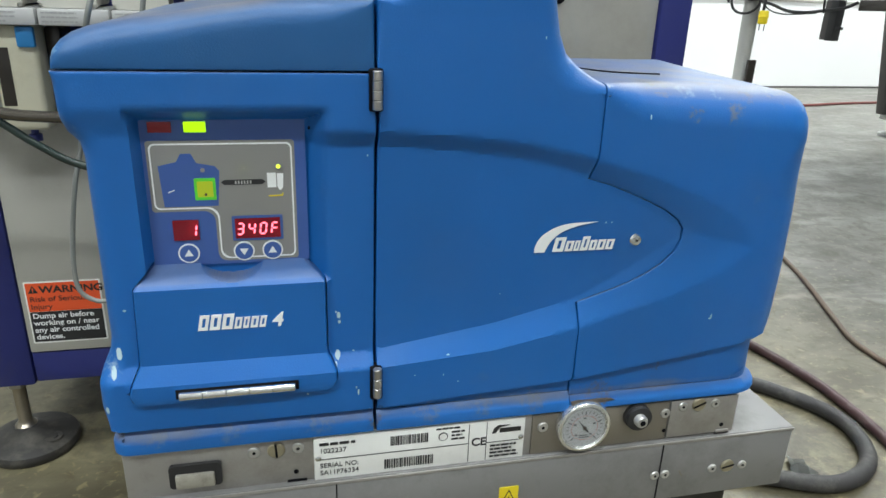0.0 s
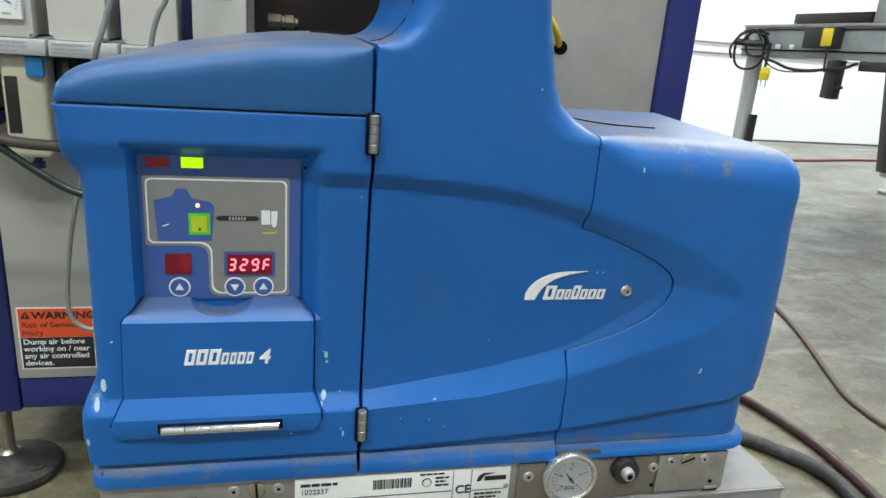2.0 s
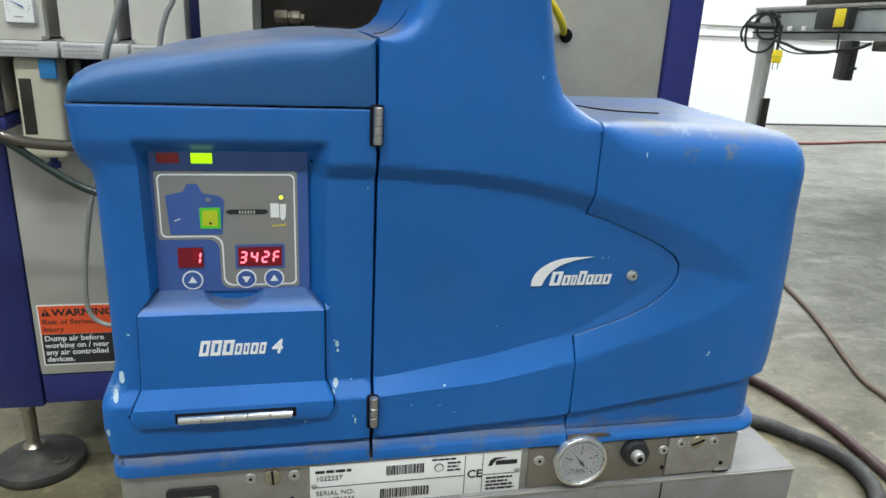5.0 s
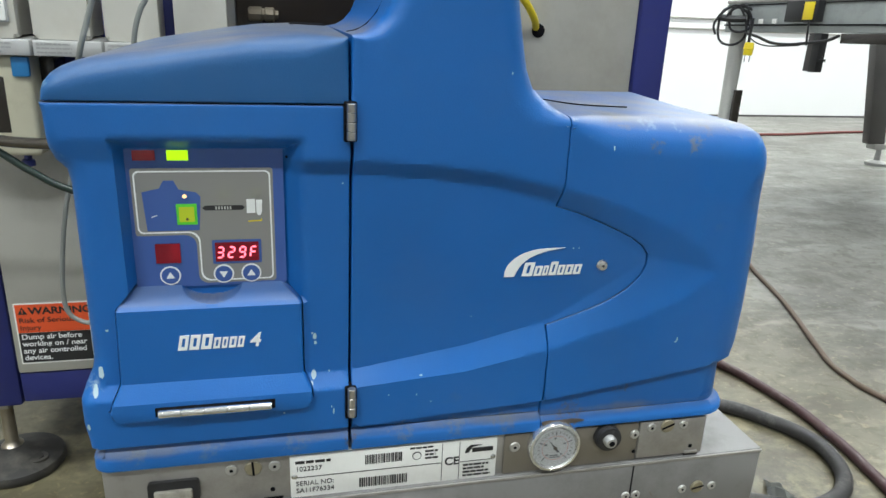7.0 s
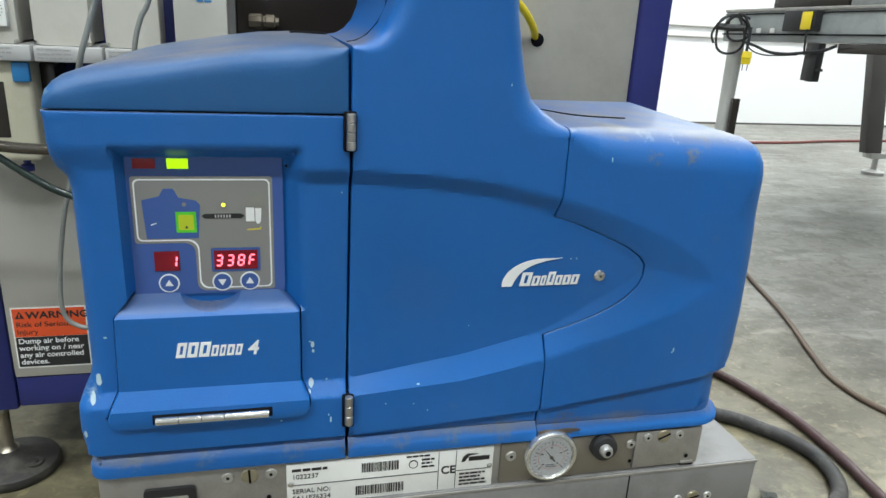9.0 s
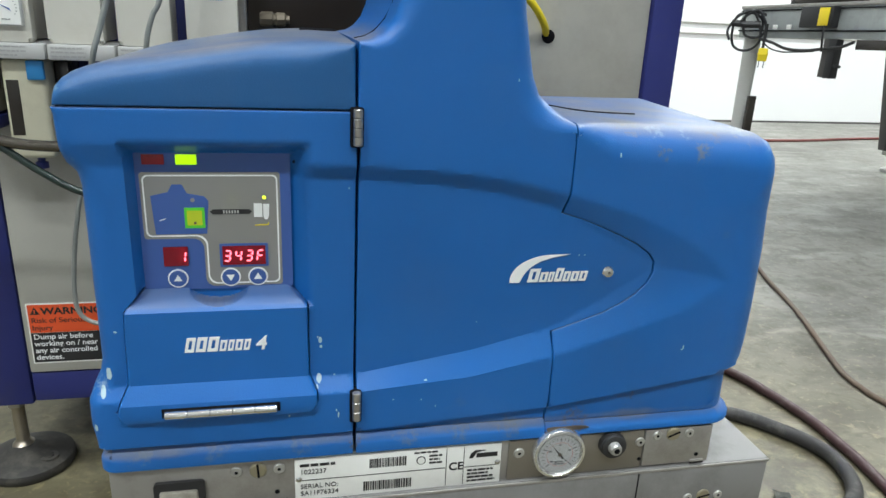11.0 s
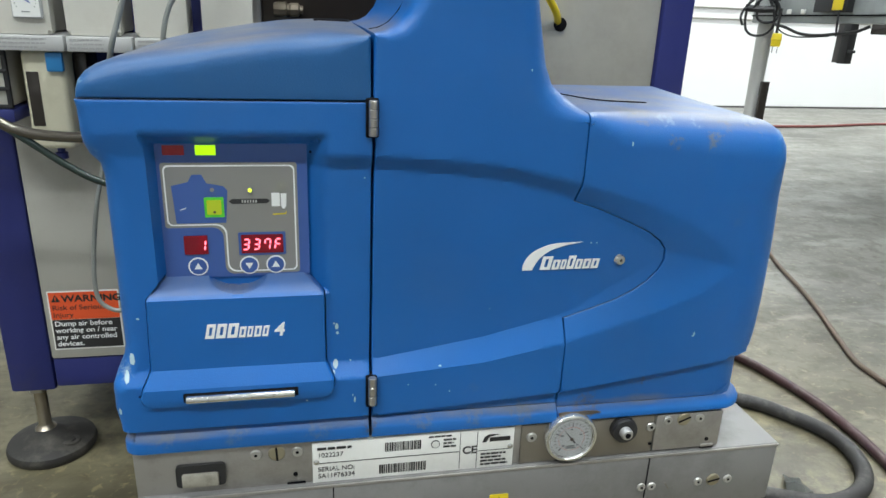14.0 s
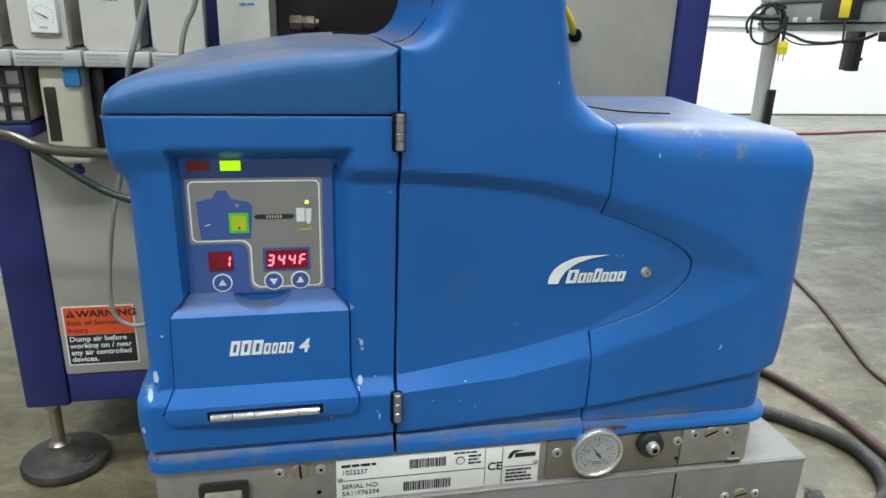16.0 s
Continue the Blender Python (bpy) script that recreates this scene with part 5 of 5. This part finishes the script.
    part("sign_orange", plate(rrect(-0.2808, -0.2052, 0.6455, 0.6803, 0.0005), CY - 0.0030, 0.0006), ORANGE, w)
    part("sign_black", plate(rrect(-0.2808, -0.2052, 0.6075, 0.6450, 0.0005), CY - 0.0030, 0.0006), INK, w)
    part("sign_triangle", plate([(-0.2785, 0.6685), (-0.2685, 0.6685), (-0.2735, 0.6775)], CY - 0.0034, 0.0005), INK, w)
    part("sign_mark", plate([(-0.27385, 0.6697), (-0.27315, 0.6697), (-0.2727, 0.6747), (-0.2743, 0.6747)], CY - 0.0037, 0.0004), ORANGE, w)
    w.location.x -= 0.003
    yw = CY - 0.0032
    lettering("sign_line", "WARNING", -0.2670, 0.6685, yw, 0.0118, INK, w, width=1.15, bold=0.0003)
    lettering("sign_line", "Risk of Serious", -0.2785, 0.6580, yw, 0.0088, INK, w, width=1.10)
    lettering("sign_line", "Injury", -0.2785, 0.6487, yw, 0.0088, INK, w, width=1.10)
    for i, words in enumerate(("Dump air before", "working on / near", "any air controlled", "devices.")):
        lettering("sign_line", words, -0.2785, 0.6372 - 0.0088 * i, yw, 0.0089, PRINT_WHITE, w, width=1.06, bold=0.00015)
    return t


def filters():
    """The air preparation units in a row on the cabinet."""
    y0, y1 = 0.760, CY + 0.0135
    mods = [(-0.324, -0.2655), (-0.2630, -0.2045), (-0.2020, -0.1435), (-0.1410, -0.0825), (-0.0790, -0.0205)]
    for i, (a, b) in enumerate(mods):
        t = thing("air_filter_unit", ("white air service unit with a square gauge", "white plastic air service unit in a row")[i != 1], "air filter", ((a + b) / 2, y0, 0.96), "air service units")
        bm = plate(rrect(a + 0.001, b - 0.0095, 0.9755, 1.09, 0.004), y0, 0.012)
        bmesh.ops.bevel(bm, geom=[e for e in bm.edges if all(abs(v.co.y - y0) < 1e-6 for v in e.verts)], offset=0.003, segments=3, affect="EDGES")
        part("body", bm, WHITE_PLASTIC, t, "rounded white plastic housing")
        part("body_core", box(a + 0.006, b - 0.017, y0 + 0.012, y1, 0.9765, 1.09, 0.003), WHITE_PLASTIC, t)
        part("label_strip", box(a, b, y0 - 0.004, y1, 0.9605, 0.9748, 0.0012), STRIP_GREY, t, "grey strip with small print")
        part("strip_print", bars(a + 0.003, b - 0.012, 0.9620, 0.9735, y0 - 0.0042, 3, 20 + i, 0.4), PRINT_FAINT, t)
        if i == 1:
            g = part("square_gauge", box(-0.2450, -0.2190, y0 - 0.004, y0 + 0.004, 0.9895, 1.0210, 0.0015), STRIP_GREY, t, "square pressure gauge")
            part("dial", box(-0.2435, -0.2205, y0 - 0.0046, y0 - 0.0038, 0.9910, 1.0195), PAPER, g)
            part("needle", plate([(-0.2395, 1.0098), (-0.2275, 1.0028), (-0.2285, 1.0050)], y0 - 0.0052, 0.0004), KEYPAD_BLUE, g)
            bm = None
            for k in range(15):
                an = radians(215 - 250 * k / 14)
                bm = plate(disc_pts(-0.2320 + 0.0092 * math.cos(an), 1.0055 + 0.0095 * math.sin(an), 0.0005, 6), y0 - 0.0050, 0.0003, bm)
            bm = bars(-0.2360, -0.2290, 0.9945, 0.9965, y0 - 0.0050, 1, 31, bm=bm)
            part("dial_marks", bm, GREY_TUBE, g)
        if i in (2, 4):
            part("maker_bar", bars(a + 0.022, a + 0.038, 1.0195, 1.0235, y0 - 0.0003, 1, 40 + i), CYAN_BLUE, t, "blue bars of the maker's name")
    # bowl under the gauge unit
    t = thing("filter_bowl", "yellowed plastic filter bowl with a dark sight slot", "filter bowl", (-0.23, 0.78, 0.86))
    bm = box(-0.2480, -0.2095, 0.766, 0.8265, 0.8650, 0.9600, 0.005, 3)
    part("bowl", bm, AGED_PLASTIC, t)
    part("sight_slot", box(-0.2445, -0.2335, 0.7652, 0.770, 0.8880, 0.9405, 0.0008), SMOKE, t, "dark sight slot")
    part("latch", box(-0.2245, -0.2095, 0.7615, 0.768, 0.9410, 0.9590, 0.0015), CYAN_BLUE, t, "light blue latch")
    # dark block that stands in for the shade along the bowl's right side
    part("shadow_core", box(-0.2093, -0.195, 0.79, 0.83, 0.868, 0.958, 0.003), SMOKE, t, "dark block in place of the bowl's shaded side")
    part("drain", lathe([(0.006, 0), (0.006, 0.006), (0.0035, 0.007), (0.0035, 0.013)], (-0.2290, 0.785, 0.8520), "z", 14), NAVY, t, "blue drain plug")
    t = thing("filter_cage", "white filter bowl in a black cage with a blue base", "filter bowl", (-0.28, 0.79, 0.89))
    part("bowl", box(-0.313, -0.2635, 0.772, 0.826, 0.9050, 0.9598, 0.004), WHITE_PLASTIC, t)
    for x in (-0.3135, -0.2985, -0.2825, -0.2660):
        part("cage_bar", box(x, x + 0.0045, 0.7685, 0.7735, 0.9045, 0.9598, 0.001), BLACK, t)
    for z in (0.9045, 0.9215, 0.9385, 0.9550):
        part("cage_bar", box(-0.3135, -0.2615, 0.7675, 0.7735, z, z + 0.0035, 0.001), BLACK, t)
    part("cage_base", box(-0.3150, -0.2600, 0.766, 0.83, 0.8910, 0.9043, 0.003), NAVY, t, "blue base ring")


def lines():
    """Hoses and cables."""
    solo("air_hose", tube([(-0.42, 0.68, 0.935), (-0.33, 0.68, 0.925), (-0.254, 0.68, 0.9105), (-0.230, 0.68, 0.9000), (-0.203, 0.68, 0.8945), (-0.150, 0.685, 0.8915), (-0.103, 0.69, 0.891)], 0.0048), METAL_TUBE, "shiny dark metal air hose entering the melter", "hose")
    solo("air_hose", tube([(-0.262, 0.69, 0.915), (-0.242, 0.68, 0.9055), (-0.218, 0.68, 0.8875), (-0.193, 0.68, 0.8685), (-0.165, 0.68, 0.8525), (-0.108, 0.685, 0.835)], 0.0033), GREEN_TUBE, "thin dark green air tube entering the melter", "hose")
    solo("air_hose", tube([(-0.105, 0.70, 1.10), (-0.131, 0.70, 1.022), (-0.1405, 0.70, 0.994), (-0.150, 0.70, 0.965), (-0.168, 0.735, 0.91), (-0.188, 0.78, 0.851), (-0.200, 0.78, 0.808), (-0.211, 0.78, 0.745), (-0.213, 0.78, 0.699), (-0.200, 0.78, 0.682), (-0.180, 0.775, 0.683), (-0.15, 0.76, 0.70), (-0.10, 0.69, 0.72)], 0.0025), GREY_TUBE, "grey air tube hanging in front of the cabinet", "hose")
    solo("air_hose", tube([(-0.070, 0.72, 1.10), (-0.092, 0.72, 1.023), (-0.101, 0.72, 1.004), (-0.108, 0.72, 0.979), (-0.112, 0.72, 0.93), (-0.10, 0.69, 0.90)], 0.0024), GREY_TUBE, "grey air tube hanging in front of the filters", "hose")
    solo("power_cable", tube([(0.232, 0.76, 1.066), (0.268, 0.80, 1.046), (0.290, 0.812, 1.029), (0.307, 0.826, 1.011), (0.3185, 0.85, 0.9985)], 0.0042), YELLOW, "yellow cable entering the grommet of the panel", "cable")
    z = FLOOR
    def floor_line(pts, r):
        return [(x, y, z + r) for x, y in pts]
    solo("supply_hose", tube(floor_line(((0.45, 1.22), (0.62, 1.09), (0.70, 1.005), (0.739, 0.935), (0.757, 0.868), (0.768, 0.800), (0.767, 0.735), (0.760, 0.665), (0.73, 0.52), (0.66, 0.32)), 0.0074), 0.0074, 16), MAROON, "thick dusty maroon heated hose lying on the floor", "hose")
    solo("supply_hose", tube(floor_line(((0.44, 0.80), (0.52, 0.838), (0.60, 0.842), (0.662, 0.815), (0.696, 0.777), (0.720, 0.740), (0.729, 0.702), (0.720, 0.661), (0.700, 0.629), (0.671, 0.607), (0.632, 0.596), (0.598, 0.601), (0.560, 0.618), (0.50, 0.645), (0.43, 0.66)), 0.0102), 0.0102, 16), DUSTY_RUBBER, "thick dusty black hose looped on the floor", "hose")
    solo("floor_cord", tube(floor_line(((1.30, 1.80), (1.20, 1.58), (1.111, 1.381), (1.044, 1.181), (0.966, 0.997), (0.935, 0.920), (0.929, 0.868), (0.93, 0.835), (0.95, 0.70), (0.90, 0.45)), 0.0048), 0.0048), BROWN_CORD, "thin brown cord lying on the floor", "cord")
    solo("floor_cord", tube([(1.5, 3.25, z + 0.007), (2.488, 3.287, z + 0.007), (2.769, 3.304, z + 0.007), (3.268, 3.389, z + 0.007), (4.5, 3.42, z + 0.007)], 0.007), RED_CORD, "red cord lying on the floor near the wall", "cord")
    solo("supply_hose", tube([(-0.24, 0.50, z + 0.018), (-0.20, 0.60, z + 0.018), (-0.14, 0.66, z + 0.018), (-0.05, 0.73, z + 0.018), (0.02, 0.80, z + 0.018)], 0.0165, 14), RUBBER, "black hose on the floor beside the melter", "hose")
    bm = bmesh.new()
    rnd = random.Random(11)
    grid = [[bm.verts.new((0.587 + 0.0090 * i + 0.0035 * j, 0.622 + 0.0075 * j - 0.004 * i + rnd.uniform(-0.003, 0.003), z + rnd.uniform(0.001, 0.013))) for j in range(6)] for i in range(4)]
    for i in range(3):
        for j in range(5):
            if not (i == 2 and j > 2):
                bm.faces.new((grid[i][j], grid[i + 1][j], grid[i + 1][j + 1], grid[i][j + 1]))
    bmesh.ops.solidify(bm, geom=bm.faces[:], thickness=0.0012)
    solo("torn_scrap", bm, SCRAP, "crumpled grey scrap of material on the floor", "scrap", smooth=10)


def conveyor():
    """The conveyor's end near the wall, seen past the cabinet."""
    ax, ay = 1.495, 2.20
    d = Vector((0.127, -0.992, 0)).normalized()
    n = Vector((0.992, 0.127, 0)).normalized()
    rise = 0.030
    t = thing("conveyor", "grey steel conveyor with cables hanging from its side", "conveyor", (ax, ay, FLOOR))
    def slab(s0, s1, o0, o1, z0, z1, bevel=0.0, tilt=True):
        bm = box(s0, s1, o0, o1, z0, z1, bevel)
        m = Matrix(((d.x, n.x, 0, ax), (d.y, n.y, 0, ay), (rise if tilt else 0, 0, 1, 0), (0, 0, 0, 1)))
        bmesh.ops.transform(bm, matrix=m, verts=bm.verts)
        return bm
    part("side_rail", slab(-0.015, 1.10, 0.0, 0.03, 0.994, 1.089, 0.003), CONVEYOR_GREY, t, "grey side rail")
    part("rail_lip", slab(-0.015, 1.10, -0.006, 0.036, 1.084, 1.094, 0.002), STEEL, t)
    part("rail_lip", slab(-0.015, 1.10, -0.004, 0.0, 1.076, 1.079), GAP, t)
    part("rail_lip", slab(-0.015, 1.10, -0.005, 0.034, 1.014, 1.018, 0.001), GAP, t)
    part("top_plate", slab(0.185, 0.452, 0.0, 0.03, 1.0945, 1.124, 0.002), SMOKE, t, "dark plate on the rail")
    part("upper_box", slab(0.455, 1.05, 0.005, 0.12, 1.0945, 1.30, 0.003), CONVEYOR_GREY, t, "grey guard box")
    part("bed", slab(-0.01, 1.10, 0.037, 0.90, 1.03, 1.080, 0.003), CONVEYOR_GREY, t)
    lx, ly = ax + d.x * 0.012 + n.x * 0.034 + 0.003, ay + d.y * 0.012 + n.y * 0.034 - 0.0022
    part("leg", lathe([(0.0225, 0), (0.0225, 0.30), (0.0265, 0.565)], (lx, ly, FLOOR), "z", 24), LEG_GREY, t, "pale grey round leg")
    part("leg_brace", slab(0.0530, 0.0655, 0.02, 0.05, FLOOR, 0.809, 0.002, False), SMOKE, t, "dark bar beside the leg")
    sn = part("sensor", slab(0.268, 0.384, -0.035, -0.007, 1.024, 1.083, 0.003), BLACK, t, "black sensor box")
    part("sensor_label", slab(0.338, 0.373, -0.0385, -0.0352, 1.029, 1.078, 0.001), YELLOW, sn, "yellow label")
    part("dangling_bracket", slab(0.344, 0.366, -0.005, 0.02, 0.886, 0.993, 0.002), CONVEYOR_DARK, t, "dark bracket under the rail")
    part("bracket_edge", slab(0.3665, 0.392, -0.009, 0.018, 0.884, 0.993, 0.001), BLACK, t)
    part("bracket_knob", slab(0.3925, 0.412, -0.006, 0.004, 0.914, 0.922, 0.001), BLACK, t)
    part("clip", slab(0.140, 0.156, -0.009, -0.004, 1.020, 1.034, 0.001), PAPER, t)
    part("clip", slab(0.196, 0.212, -0.009, -0.004, 1.020, 1.034, 0.001), PAPER, t)
    part("under_plate", slab(0.448, 0.80, 0.0, 0.06, 0.966, 0.993, 0.002), SMOKE, t, "dark plate under the rail")
    def along(u, o, z):
        p = Vector((ax, ay, 0)) + d * u + n * o
        return (p.x, p.y, z)
    # the coil hangs aslant beside the rail
    side = Vector((0.78, -0.63, 0)).normalized()
    def coil(c, r0, r1, turns, r):
        pts = []
        for k in range(int(turns * 12) + 1):
            a = 2 * math.pi * k / 12
            p = Vector(c) + side * (r0 * math.cos(a) + 0.006 * math.sin(k * 1.3)) + Vector((0, 0, r1 * math.sin(a) + 0.004 * math.cos(k * 0.9))) + Vector((-0.0008 * k, -0.0008 * k, 0))
            pts.append(p)
        return tube(pts, r, 8, 4)
    c0 = along(0.056, -0.035, 1.016)
    part("coiled_cable", coil(c0, 0.046, 0.060, 1.6, 0.0040), BLACK, t, "black cable coil")
    part("coiled_cable", coil((c0[0] + 0.018, c0[1] - 0.012, c0[2] + 0.022), 0.036, 0.040, 1.5, 0.0042), BLACK, t, "black cable coil")
    q = Vector(along(0.055, -0.05, 1.040))
    part("cable_connector", tube([q - side * 0.035, q + side * 0.01 + Vector((0, 0, -0.004)), q + side * 0.052 + Vector((0, 0, -0.002))], 0.0115, 10, 3), BLACK, t, "black cable connector")
    part("drop_cable", tube([along(0.150, -0.04, 1.04), along(0.149, -0.04, 1.0), along(0.1485, -0.04, 0.962)], 0.0045, 8), BLACK, t)
    pq = Vector(along(0.1485, -0.04, 0))
    def facing(w, dp, z0, z1, off=0.0, bevel=0.0):
        bm = box(-w / 2 + off, w / 2 + off, -dp / 2, dp / 2, z0, z1, bevel)
        bmesh.ops.transform(bm, matrix=Matrix.Translation(pq) @ Matrix.Rotation(math.atan2(side.y, side.x), 4, "Z"), verts=bm.verts)
        return bm
    pl = part("plug", facing(0.028, 0.024, 0.927, 0.967, 0.003, 0.004), YELLOW, t, "yellow plug hanging from the cable")
    part("plug_band", facing(0.031, 0.027, 0.945, 0.953, 0.003, 0.002), YELLOW, pl)
    for o in (-0.004, 0.010):
        part("plug_pin", facing(0.003, 0.006, 0.907, 0.927, o), CHROME, pl)
    part("slack_cable", tube([along(0.105, -0.02, 0.995), along(0.16, -0.02, 0.985), along(0.22, -0.02, 0.970), along(0.29, -0.02, 0.968), along(0.35, -0.02, 0.975), along(0.42, -0.02, 0.985), along(0.46, -0.02, 1.0)], 0.0045, 8), BLACK, t)
    part("slack_cable", tube([along(0.11, -0.02, 0.995), along(0.15, -0.02, 0.970), along(0.20, -0.02, 0.960), along(0.26, -0.02, 0.962), along(0.33, -0.02, 0.968)], 0.0022, 8), BLACK, t)
    part("sensor_lead", tube([along(0.366, -0.04, 1.04), along(0.370, -0.04, 1.0), along(0.355, -0.02, 0.97)], 0.003, 8), BLACK, t)
    for u, o in ((1.04, 0.034), (1.04, 0.86)):
        q2 = along(u, o, FLOOR)
        part("leg", lathe([(0.032, 0), (0.032, 0.58)], q2, "z", 24), LEG_GREY, t)
    # far leg with its foot
    bm = box(2.492, 2.575, 2.52, 2.56, 0.555, 1.03, 0.003)
    for v in bm.verts:
        v.co.x -= 0.19 * (v.co.z - 0.555)
    part("far_leg", bm, CONVEYOR_DARK, t, "dark grey far leg leaning slightly")
    part("far_leg_shoe", box(2.520, 2.60, 2.515, 2.565, 0.532, 0.5545, 0.003), LEG_GREY, t)
    f = part("far_foot", lathe([(0.045, 0), (0.045, 0.012), (0.02, 0.02), (0.012, 0.022), (0.012, 0.12)], (2.572, 2.54, FLOOR), "z", 20), STRIP_GREY, t, "levelling foot")


hall()
melter()
cabinet()
filters()
lines()
conveyor()
motions()
